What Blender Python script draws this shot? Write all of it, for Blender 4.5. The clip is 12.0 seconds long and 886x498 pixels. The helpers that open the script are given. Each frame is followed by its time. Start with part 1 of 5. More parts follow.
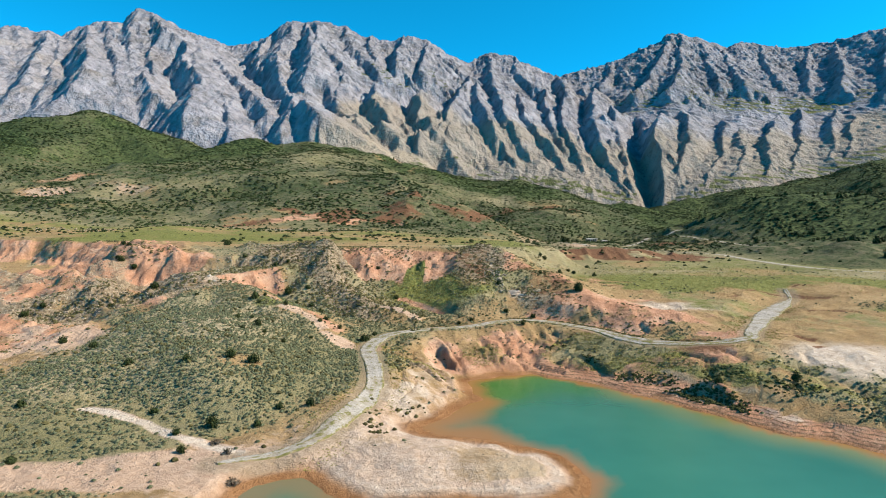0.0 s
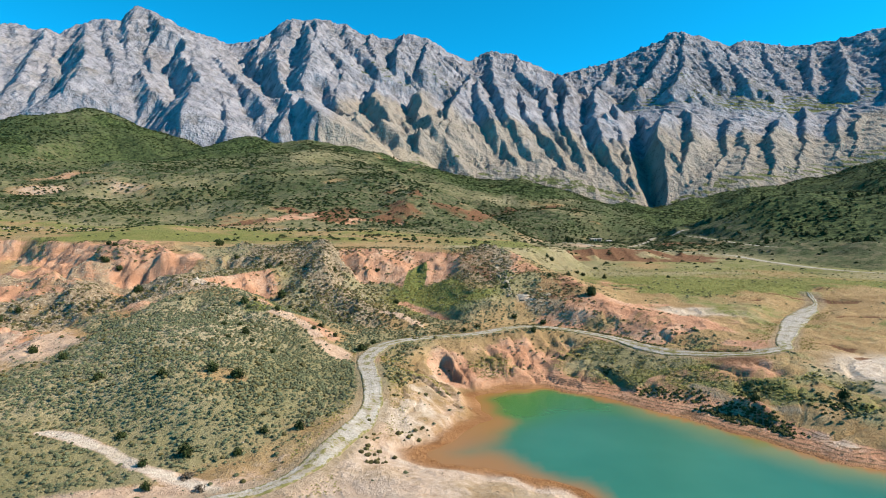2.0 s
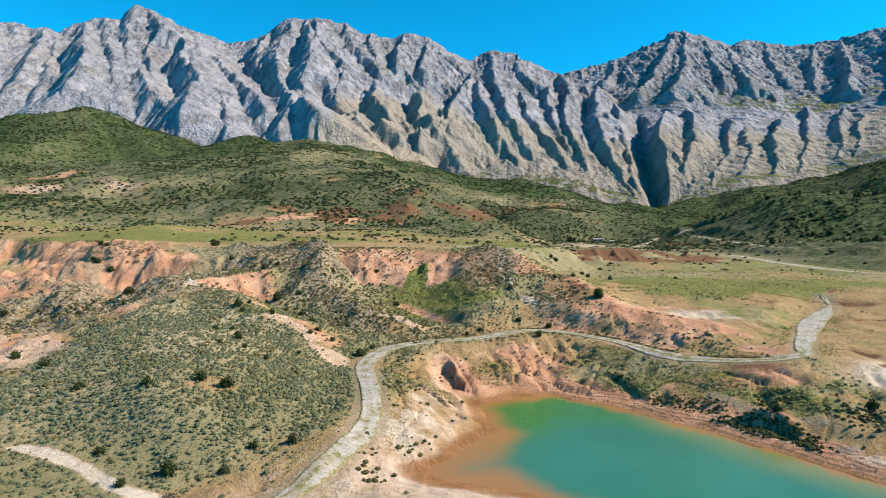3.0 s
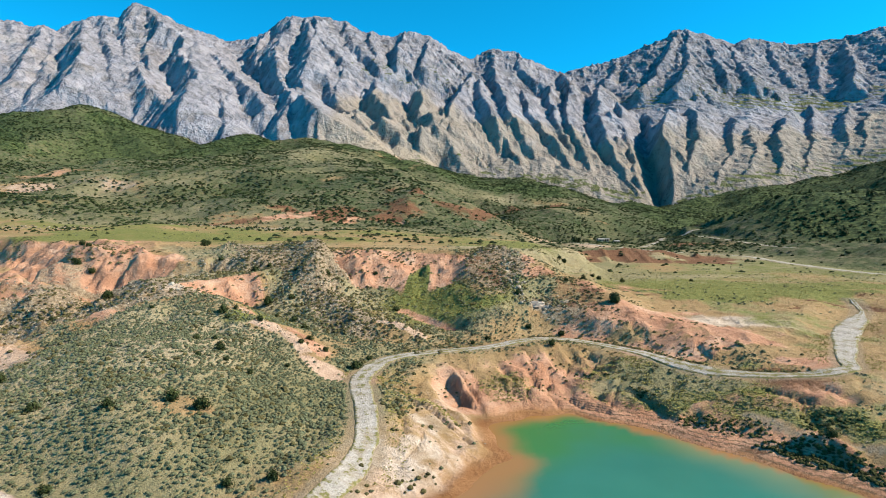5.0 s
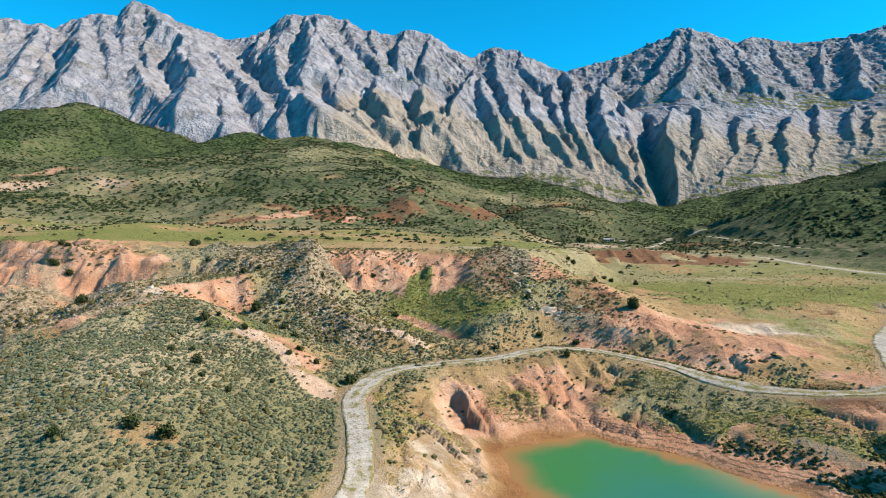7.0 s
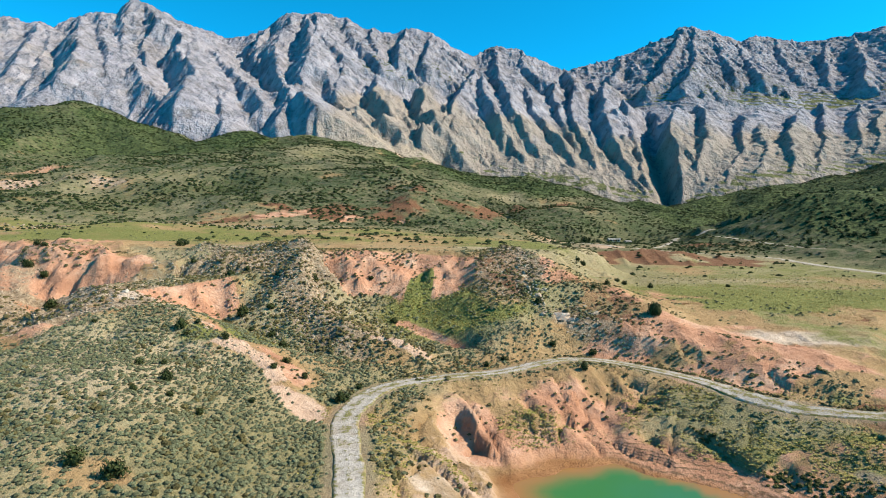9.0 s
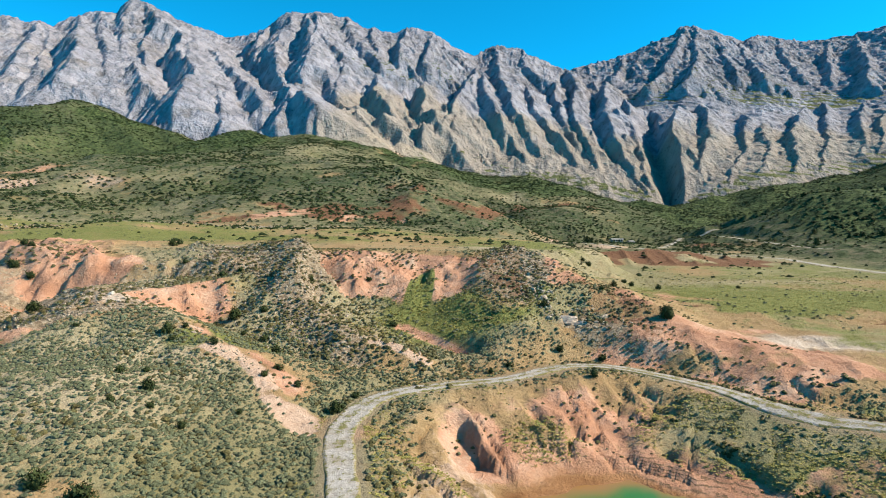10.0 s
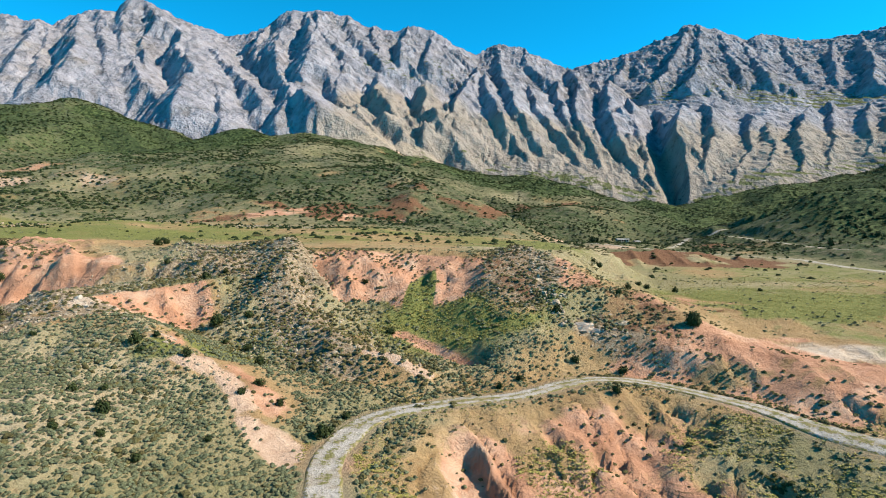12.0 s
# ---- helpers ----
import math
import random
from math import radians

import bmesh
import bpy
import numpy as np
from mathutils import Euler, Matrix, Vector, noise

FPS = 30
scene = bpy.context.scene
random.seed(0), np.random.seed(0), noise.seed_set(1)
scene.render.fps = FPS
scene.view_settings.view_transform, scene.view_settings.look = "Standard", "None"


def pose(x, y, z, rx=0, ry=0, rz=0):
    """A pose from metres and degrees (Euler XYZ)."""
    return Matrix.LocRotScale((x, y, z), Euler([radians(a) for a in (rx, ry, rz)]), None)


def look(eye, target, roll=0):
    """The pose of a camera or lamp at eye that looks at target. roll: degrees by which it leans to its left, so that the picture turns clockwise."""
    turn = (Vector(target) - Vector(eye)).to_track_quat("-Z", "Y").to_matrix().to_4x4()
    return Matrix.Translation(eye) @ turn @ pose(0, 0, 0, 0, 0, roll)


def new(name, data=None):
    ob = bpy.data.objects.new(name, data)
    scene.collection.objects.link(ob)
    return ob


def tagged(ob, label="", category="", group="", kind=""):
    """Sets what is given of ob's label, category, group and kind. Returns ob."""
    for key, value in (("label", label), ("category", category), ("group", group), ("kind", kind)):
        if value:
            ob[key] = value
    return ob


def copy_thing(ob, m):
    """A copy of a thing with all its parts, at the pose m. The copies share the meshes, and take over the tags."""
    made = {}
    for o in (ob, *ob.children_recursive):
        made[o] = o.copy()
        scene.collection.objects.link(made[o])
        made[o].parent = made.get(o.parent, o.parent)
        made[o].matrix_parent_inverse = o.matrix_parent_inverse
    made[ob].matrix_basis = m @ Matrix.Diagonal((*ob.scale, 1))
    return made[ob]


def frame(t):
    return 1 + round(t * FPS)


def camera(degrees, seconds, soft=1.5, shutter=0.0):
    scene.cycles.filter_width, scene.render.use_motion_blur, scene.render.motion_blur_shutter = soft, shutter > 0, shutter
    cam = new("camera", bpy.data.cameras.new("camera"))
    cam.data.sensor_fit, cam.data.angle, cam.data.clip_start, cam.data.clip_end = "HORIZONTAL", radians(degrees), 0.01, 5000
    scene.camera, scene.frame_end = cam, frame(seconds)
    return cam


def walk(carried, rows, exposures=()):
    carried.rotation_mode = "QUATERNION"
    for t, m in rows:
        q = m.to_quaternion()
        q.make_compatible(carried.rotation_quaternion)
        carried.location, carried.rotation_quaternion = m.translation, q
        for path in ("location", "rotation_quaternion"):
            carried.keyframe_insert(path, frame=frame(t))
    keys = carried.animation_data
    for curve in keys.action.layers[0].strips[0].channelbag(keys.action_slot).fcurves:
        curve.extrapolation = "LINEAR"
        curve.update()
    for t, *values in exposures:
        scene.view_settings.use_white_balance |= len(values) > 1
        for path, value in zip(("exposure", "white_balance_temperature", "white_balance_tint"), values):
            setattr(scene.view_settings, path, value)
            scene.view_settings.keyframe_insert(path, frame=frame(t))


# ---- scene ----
cam = camera(74.2, 12.0, soft=1.0)
PATH = [
    (0.0, pose(-0.000, 0.000, 31.000, 89.143, 0.000, 0.000)),
    (1.0, pose(-0.431, 4.833, 31.130, 89.121, -0.027, 0.004)),
    (2.0, pose(-0.833, 9.771, 31.236, 89.102, -0.053, 0.013)),
    (3.0, pose(-1.208, 14.793, 31.318, 89.087, -0.079, 0.028)),
    (4.0, pose(-1.555, 19.875, 31.377, 89.075, -0.105, 0.047)),
    (5.0, pose(-1.874, 24.995, 31.413, 89.067, -0.130, 0.072)),
    (6.0, pose(-2.165, 30.131, 31.424, 89.062, -0.155, 0.102)),
    (7.0, pose(-2.428, 35.259, 31.413, 89.060, -0.180, 0.137)),
    (8.0, pose(-2.663, 40.358, 31.377, 89.062, -0.205, 0.177)),
    (9.0, pose(-2.870, 45.404, 31.318, 89.068, -0.230, 0.222)),
    (10.0, pose(-3.050, 50.374, 31.236, 89.076, -0.254, 0.273)),
    (11.0, pose(-3.201, 55.247, 31.130, 89.088, -0.278, 0.328)),
    (12.0, pose(-3.325, 60.000, 31.000, 89.104, -0.302, 0.389)),
]
walk(cam, PATH, [(0.0, 1.08), (6.0, 1.17), (12.0, 1.19)])

# ---- daylight: clear sky, sun on the right, a little behind the flight ----
SUN_ELEVATION = radians(39)
SUN_HEADING = radians(95)  # clockwise from +y
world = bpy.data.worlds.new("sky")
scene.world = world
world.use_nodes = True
wn = world.node_tree.nodes
wl = world.node_tree.links
sky = wn.new("ShaderNodeTexSky")
sky.sky_type, sky.sun_disc = "NISHITA", False
sky.sun_elevation, sky.sun_rotation = SUN_ELEVATION, SUN_HEADING
sky.altitude, sky.air_density, sky.dust_density, sky.ozone_density = 400, 0.4, 0.0, 3.0
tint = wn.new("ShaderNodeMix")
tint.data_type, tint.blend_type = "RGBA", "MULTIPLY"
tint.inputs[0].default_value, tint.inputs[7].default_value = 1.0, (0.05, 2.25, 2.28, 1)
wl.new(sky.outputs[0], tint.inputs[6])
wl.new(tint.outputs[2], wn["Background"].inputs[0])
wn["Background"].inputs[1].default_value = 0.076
sun_data = bpy.data.lights.new("sun", "SUN")
sun_data.energy, sun_data.angle, sun_data.color = 5.0, radians(0.5), (1.0, 0.865, 0.64)
sun = new("sun", sun_data)
SUN_FROM = Vector((math.sin(SUN_HEADING) * math.cos(SUN_ELEVATION), math.cos(SUN_HEADING) * math.cos(SUN_ELEVATION), math.sin(SUN_ELEVATION)))
sun.matrix_world = look(tuple(SUN_FROM * 300), (0, 0, 0))


# ---- materials ----
def material(name, rough=0.9, spec=0.2):
    m = bpy.data.materials.new(name)
    m.use_nodes = True
    b = m.node_tree.nodes["Principled BSDF"]
    b.inputs["Roughness"].default_value = rough
    b.inputs["Specular IOR Level"].default_value = spec
    return m, m.node_tree.nodes, m.node_tree.links, b


def position(nodes, links, scale):
    geo = nodes.new("ShaderNodeNewGeometry")
    vm = nodes.new("ShaderNodeVectorMath")
    vm.operation = "MULTIPLY"
    vm.inputs[1].default_value = scale
    links.new(geo.outputs["Position"], vm.inputs[0])
    return vm.outputs[0]


def grain(nodes, links, scale, detail=4.0, rough=0.6, vector=None, stretch=(1, 1, 1)):
    n = nodes.new("ShaderNodeTexNoise")
    n.inputs["Scale"].default_value = scale
    n.inputs["Detail"].default_value = detail
    n.inputs["Roughness"].default_value = rough
    links.new(vector if vector is not None else position(nodes, links, stretch), n.inputs["Vector"])
    return n.outputs["Fac"]


def ramp(nodes, links, fac, stops):
    r = nodes.new("ShaderNodeValToRGB")
    r.color_ramp.elements[0].position, r.color_ramp.elements[0].color = stops[0][0], (*stops[0][1], 1)
    r.color_ramp.elements[1].position, r.color_ramp.elements[1].color = stops[-1][0], (*stops[-1][1], 1)
    for p, c in stops[1:-1]:
        r.color_ramp.elements.new(p).color = (*c, 1)
    links.new(fac, r.inputs[0])
    return r.outputs[0]


def steps(nodes, links, fac, lo, hi):
    r = nodes.new("ShaderNodeMapRange")
    r.interpolation_type = "SMOOTHSTEP"
    r.inputs[1].default_value, r.inputs[2].default_value = lo, hi
    links.new(fac, r.inputs[0])
    return r.outputs[0]


def arith(nodes, links, op, a, b):
    m = nodes.new("ShaderNodeMath")
    m.operation = op
    for i, v in enumerate((a, b)):
        if isinstance(v, (int, float)):
            m.inputs[i].default_value = v
        else:
            links.new(v, m.inputs[i])
    return m.outputs[0]


def mixed(nodes, links, fac, a, b, blend="MIX"):
    m = nodes.new("ShaderNodeMix")
    m.data_type, m.blend_type = "RGBA", blend
    for s, v in ((0, fac), (6, a), (7, b)):
        if isinstance(v, (int, float)):
            m.inputs[s].default_value = v
        elif isinstance(v, tuple):
            m.inputs[s].default_value = (*v, 1)
        else:
            links.new(v, m.inputs[s])
    return m.outputs[2]


def relief(nodes, links, bsdf, height, strength, distance):
    b = nodes.new("ShaderNodeBump")
    b.inputs["Strength"].default_value, b.inputs["Distance"].default_value = strength, distance
    links.new(height, b.inputs["Height"])
    links.new(b.outputs[0], bsdf.inputs["Normal"])
    return b


def mask(nodes, links, name):
    a = nodes.new("ShaderNodeAttribute")
    a.attribute_name = name
    return a.outputs["Fac"]


def cover_plain(n, l, name, noise_out):
    return steps(n, l, arith(n, l, "ADD", mask(n, l, name), arith(n, l, "MULTIPLY", arith(n, l, "SUBTRACT", noise_out, 0.5), 1.0)), 0.3, 0.8)


def ground_material():
    m, n, l, b = material("dry_ground", 0.95, 0.1)
    fine = grain(n, l, 1.1, 6, 0.7)
    mid = grain(n, l, 0.16, 5, 0.65)
    wide = grain(n, l, 0.022, 4, 0.6)
    tan = ramp(n, l, mid, [(0.3, (0.185, 0.115, 0.06)), (0.5, (0.275, 0.185, 0.098)), (0.7, (0.335, 0.25, 0.148))])
    tan = mixed(n, l, steps(n, l, fine, 0.35, 0.7), tan, (0.208, 0.146, 0.078))
    red = ramp(n, l, mid, [(0.28, (0.235, 0.115, 0.072)), (0.5, (0.36, 0.2, 0.135)), (0.72, (0.43, 0.295, 0.22))])
    red = mixed(n, l, steps(n, l, fine, 0.45, 0.75), red, (0.3, 0.155, 0.1))
    pale = ramp(n, l, fine, [(0.3, (0.295, 0.2, 0.148)), (0.7, (0.435, 0.322, 0.255))])
    green = ramp(n, l, wide, [(0.35, (0.15, 0.14, 0.074)), (0.5, (0.212, 0.183, 0.11)), (0.68, (0.29, 0.242, 0.165))])
    green = mixed(n, l, arith(n, l, "MULTIPLY", steps(n, l, fine, 0.5, 0.72), 0.6), green, (0.085, 0.09, 0.038))
    green = mixed(n, l, cover_plain(n, l, "lush", mid), green, ramp(n, l, fine, [(0.3, (0.075, 0.09, 0.024)), (0.7, (0.17, 0.168, 0.06))]))
    green = mixed(n, l, mask(n, l, "hill"), green, ramp(n, l, mid, [(0.3, (0.03, 0.05, 0.019)), (0.48, (0.06, 0.072, 0.036)), (0.66, (0.125, 0.108, 0.072))]))
    speck = grain(n, l, 0.3, 4, 0.7)
    green = mixed(n, l, arith(n, l, "MULTIPLY", arith(n, l, "MULTIPLY", steps(n, l, speck, 0.5, 0.58), mask(n, l, "hill")), 0.75), green, (0.018, 0.03, 0.01))
    green = mixed(n, l, cover_plain(n, l, "wood", mid), green, ramp(n, l, speck, [(0.44, (0.012, 0.024, 0.008)), (0.58, (0.066, 0.086, 0.034))]))
    grey = ramp(n, l, fine, [(0.32, (0.075, 0.054, 0.036)), (0.5, (0.185, 0.142, 0.1)), (0.68, (0.33, 0.27, 0.205))])
    jitter = arith(n, l, "ADD", arith(n, l, "MULTIPLY", arith(n, l, "SUBTRACT", mid, 0.5), 0.9), arith(n, l, "MULTIPLY", arith(n, l, "SUBTRACT", fine, 0.5), 0.7))

    def cover(name, lo=0.35, hi=0.65):
        return steps(n, l, arith(n, l, "ADD", mask(n, l, name), jitter), lo, hi)

    c = mixed(n, l, cover("red"), tan, red)
    c = mixed(n, l, cover("pale"), c, pale)
    c = mixed(n, l, cover("rock"), c, grey)
    c = mixed(n, l, arith(n, l, "MULTIPLY", mask(n, l, "salt"), steps(n, l, arith(n, l, "ADD", mid, arith(n, l, "MULTIPLY", mask(n, l, "salt"), 0.2)), 0.3, 0.65)), c, ramp(n, l, fine, [(0.3, (0.34, 0.28, 0.235)), (0.7, (0.52, 0.455, 0.41))]))
    c = mixed(n, l, cover("brown"), c, ramp(n, l, fine, [(0.3, (0.075, 0.036, 0.021)), (0.7, (0.16, 0.085, 0.05))]))
    c = mixed(n, l, cover("green", 0.3, 0.75), c, green)
    c = mixed(n, l, mask(n, l, "mud"), c, ramp(n, l, mid, [(0.3, (0.165, 0.075, 0.03)), (0.7, (0.28, 0.15, 0.075))]))
    c = mixed(n, l, mask(n, l, "track"), c, ramp(n, l, fine, [(0.3, (0.156, 0.125, 0.089)), (0.7, (0.244, 0.203, 0.156))]))
    # thin dark lines at even heights along the shore
    sep = n.new("ShaderNodeSeparateXYZ")
    l.new(position(n, l, (1, 1, 1)), sep.inputs[0])
    line = arith(n, l, "FRACT", arith(n, l, "ADD", arith(n, l, "MULTIPLY", sep.outputs[2], 3.6), arith(n, l, "MULTIPLY", mid, 0.5)), 0)
    c = mixed(n, l, arith(n, l, "MULTIPLY", arith(n, l, "MULTIPLY", steps(n, l, line, 0.55, 0.8), steps(n, l, fine, 0.35, 0.55)), arith(n, l, "MULTIPLY", mask(n, l, "strand"), 0.85)), c, (0.135, 0.086, 0.054))
    l.new(c, b.inputs["Base Color"])
    grit = grain(n, l, 4.0, 4, 0.7)
    relief(n, l, b, arith(n, l, "ADD", arith(n, l, "ADD", fine, mid), arith(n, l, "MULTIPLY", grit, 0.4)), 0.9, 0.5)
    return m


def limestone_material():
    m, n, l, b = material("limestone", 0.95, 0.1)
    big = grain(n, l, 0.007, 5, 0.6)
    mid = grain(n, l, 0.03, 6, 0.7)
    fine = grain(n, l, 0.11, 4, 0.65)
    beds = grain(n, l, 0.03, 5, 0.65, stretch=(0.35, 0.35, 2.2))
    c = ramp(n, l, mid, [(0.32, (0.115, 0.119, 0.15)), (0.5, (0.2, 0.2, 0.243)), (0.68, (0.276, 0.27, 0.315))])
    c = mixed(n, l, arith(n, l, "MULTIPLY", steps(n, l, beds, 0.5, 0.68), 0.35), c, (0.14, 0.125, 0.115))
    c = mixed(n, l, arith(n, l, "MULTIPLY", steps(n, l, arith(n, l, "ADD", big, arith(n, l, "MULTIPLY", mask(n, l, "brown"), 0.42)), 0.55, 0.8), 0.7), c, (0.22, 0.182, 0.142))
    rubble = grain(n, l, 0.3, 3, 0.65)
    c = mixed(n, l, arith(n, l, "MULTIPLY", arith(n, l, "MULTIPLY", steps(n, l, rubble, 0.54, 0.64), steps(n, l, mid, 0.56, 0.4)), 0.75), c, (0.045, 0.043, 0.046))
    # streaks that run down the faces
    streak = grain(n, l, 0.055, 5, 0.65, stretch=(1, 1, 0.28))
    c = mixed(n, l, arith(n, l, "MULTIPLY", steps(n, l, streak, 0.52, 0.66), 0.6), c, (0.085, 0.08, 0.085))
    c = mixed(n, l, mask(n, l, "scree"), c, ramp(n, l, rubble, [(0.35, (0.2, 0.165, 0.135)), (0.65, (0.29, 0.25, 0.21))]))
    # upper crags are darker and more broken
    crag = arith(n, l, "MULTIPLY", mask(n, l, "crag"), steps(n, l, fine, 0.46, 0.6))
    c = mixed(n, l, arith(n, l, "MULTIPLY", crag, 0.6), c, (0.065, 0.061, 0.067))
    c = mixed(n, l, steps(n, l, arith(n, l, "ADD", mask(n, l, "green"), arith(n, l, "MULTIPLY", arith(n, l, "SUBTRACT", fine, 0.5), 1.2)), 0.35, 0.7), c, (0.074, 0.084, 0.034))
    l.new(c, b.inputs["Base Color"])
    relief(n, l, b, arith(n, l, "ADD", arith(n, l, "ADD", fine, arith(n, l, "MULTIPLY", rubble, 0.35)), arith(n, l, "MULTIPLY", streak, -1.2)), 1.0, 6.0)
    return m


def water_material():
    m, n, l, b = material("lake_water", 0.2, 0.16)
    wide = grain(n, l, 0.05, 3)
    deep = ramp(n, l, wide, [(0.3, (0.02, 0.1, 0.068)), (0.7, (0.03, 0.128, 0.088))])
    c = mixed(n, l, steps(n, l, mask(n, l, "algae"), 0.1, 0.9), deep, (0.03, 0.115, 0.018))
    c = mixed(n, l, mask(n, l, "shoal"), c, (0.15, 0.15, 0.055))
    c = mixed(n, l, mask(n, l, "shallow"), c, (0.24, 0.105, 0.03))
    l.new(c, b.inputs["Base Color"])
    relief(n, l, b, grain(n, l, 1.2, 3), 0.06, 0.1)
    return m


def road_material():
    m, n, l, b = material("gravel_road", 0.95, 0.1)
    fine = grain(n, l, 2.2, 6, 0.7)
    mid = grain(n, l, 0.35, 5, 0.65)
    tufts = grain(n, l, 1.1, 5, 0.7)
    c = ramp(n, l, fine, [(0.34, (0.2, 0.182, 0.168)), (0.5, (0.295, 0.279, 0.268)), (0.66, (0.37, 0.354, 0.344))])
    c = mixed(n, l, arith(n, l, "MULTIPLY", steps(n, l, mid, 0.46, 0.64), 0.65), c, (0.2, 0.165, 0.125))
    c = mixed(n, l, arith(n, l, "MULTIPLY", steps(n, l, tufts, 0.54, 0.64), 0.6), c, (0.13, 0.118, 0.07))
    loose = arith(n, l, "ADD", arith(n, l, "ADD", arith(n, l, "SUBTRACT", fine, 0.5), arith(n, l, "SUBTRACT", tufts, 0.5)), arith(n, l, "SUBTRACT", mid, 0.5))
    weeds = ramp(n, l, tufts, [(0.4, (0.235, 0.185, 0.105)), (0.56, (0.125, 0.12, 0.048))])
    c = mixed(n, l, steps(n, l, arith(n, l, "ADD", mask(n, l, "verge"), arith(n, l, "MULTIPLY", loose, 1.7)), 0.4, 0.7), c, weeds)
    l.new(c, b.inputs["Base Color"])
    relief(n, l, b, arith(n, l, "ADD", fine, tufts), 0.7, 0.2)
    return m


def leaf_material(name, dark, light):
    m, n, l, b = material(name, 0.8, 0.15)
    geo = n.new("ShaderNodeNewGeometry")
    info = n.new("ShaderNodeObjectInfo")
    fac = arith(n, l, "ADD", arith(n, l, "MULTIPLY", geo.outputs["Random Per Island"], 0.7), arith(n, l, "MULTIPLY", info.outputs["Random"], 0.3))
    c = ramp(n, l, fac, [(0.0, dark), (1.0, light)])
    l.new(c, b.inputs["Base Color"])
    return m


def bush_material(name, dark, light, scale):
    """Small leaves seen from afar: mottled, each bush a little different."""
    m, n, l, b = material(name, 0.9, 0.1)
    f = grain(n, l, scale, 4, 0.75)
    c = ramp(n, l, f, [(0.34, dark), (0.62, light)])
    c = mixed(n, l, arith(n, l, "MULTIPLY", mask(n, l, "shade"), 0.55), c, tuple(0.5 * v for v in dark))
    l.new(c, b.inputs["Base Color"])
    relief(n, l, b, f, 1.0, 0.9 / scale)
    return m


def wood_material():
    m, n, l, b = material("bark", 0.95, 0.1)
    l.new(ramp(n, l, grain(n, l, 8, 4), [(0.3, (0.031, 0.023, 0.015)), (0.7, (0.083, 0.062, 0.042))]), b.inputs["Base Color"])
    return m


GROUND = ground_material()
ROCK = limestone_material()
WATER = water_material()
ROAD = road_material()
JUNIPER = leaf_material("juniper_leaf", (0.012, 0.02, 0.006), (0.045, 0.058, 0.018))
SAGEBUSH = bush_material("sage_bush", (0.045, 0.054, 0.029), (0.152, 0.164, 0.1), 7.0)
BRUSHBUSH = bush_material("brush_bush", (0.04, 0.036, 0.015), (0.125, 0.112, 0.05), 6.0)
HILLBUSH = bush_material("hill_bush", (0.018, 0.032, 0.01), (0.055, 0.08, 0.026), 1.6)
TREEBUSH = bush_material("far_juniper", (0.01, 0.018, 0.006), (0.03, 0.045, 0.015), 1.6)
THICKET_AND_SHADE = bush_material("thicket_and_shade", (0.016, 0.02, 0.007), (0.085, 0.085, 0.03), 5.0)
BARK = wood_material()
GRASS = leaf_material("grass_leaf", (0.13, 0.125, 0.03), (0.3, 0.265, 0.085))
GREYLEAF = leaf_material("dry_twig", (0.066, 0.049, 0.035), (0.131, 0.104, 0.082))


def plain_material(name, lo, hi, scale, rough=0.9):
    m, n, l, b = material(name, rough, 0.2)
    f = grain(n, l, scale, 6, 0.7)
    l.new(ramp(n, l, f, [(0.3, lo), (0.7, hi)]), b.inputs["Base Color"])
    relief(n, l, b, f, 0.5, 0.1)
    return m


STONE = plain_material("grey_stone", (0.12, 0.095, 0.07), (0.36, 0.295, 0.23), 1.6)
OUTCROP = plain_material("pale_outcrop", (0.22, 0.175, 0.145), (0.41, 0.34, 0.29), 0.8)
CHALK = plain_material("white_outcrop", (0.22, 0.19, 0.165), (0.42, 0.375, 0.33), 0.9)
PLASTER = plain_material("mud_plaster", (0.24, 0.21, 0.175), (0.34, 0.3, 0.26), 1.5)
TIN = plain_material("tin_roof", (0.15, 0.145, 0.14), (0.21, 0.2, 0.19), 1.0, 0.6)
DARKWOOD = plain_material("dark_boards", (0.028, 0.022, 0.016), (0.055, 0.044, 0.033), 4)


# ---- landform functions ----
_table = np.random.RandomState(7).rand(256, 256)


def value_noise(x, y, seed=0):
    x, y = x + seed * 17.31, y + seed * 9.77
    xi, yi = np.floor(x).astype(int), np.floor(y).astype(int)
    u, v = x - xi, y - yi
    u, v = u * u * u * (u * (u * 6 - 15) + 10), v * v * v * (v * (v * 6 - 15) + 10)
    a, b = _table[xi & 255, yi & 255], _table[(xi + 1) & 255, yi & 255]
    c, d = _table[xi & 255, (yi + 1) & 255], _table[(xi + 1) & 255, (yi + 1) & 255]
    return (a + (b - a) * u) * (1 - v) + (c + (d - c) * u) * v


def fbm(x, y, size, octaves=4, seed=0, gain=0.5):
    """Soft noise about zero, within about one."""
    total, amp = 0, 1.0
    for o in range(octaves):
        # each octave is turned, so that no lattice shows
        a = 0.6 + 1.1 * o
        xr, yr = x * math.cos(a) - y * math.sin(a), x * math.sin(a) + y * math.cos(a)
        total = total + amp * (2 * value_noise(xr / size, yr / size, seed + o * 3) - 1)
        size, amp = size / 2.03, amp * gain
    return total


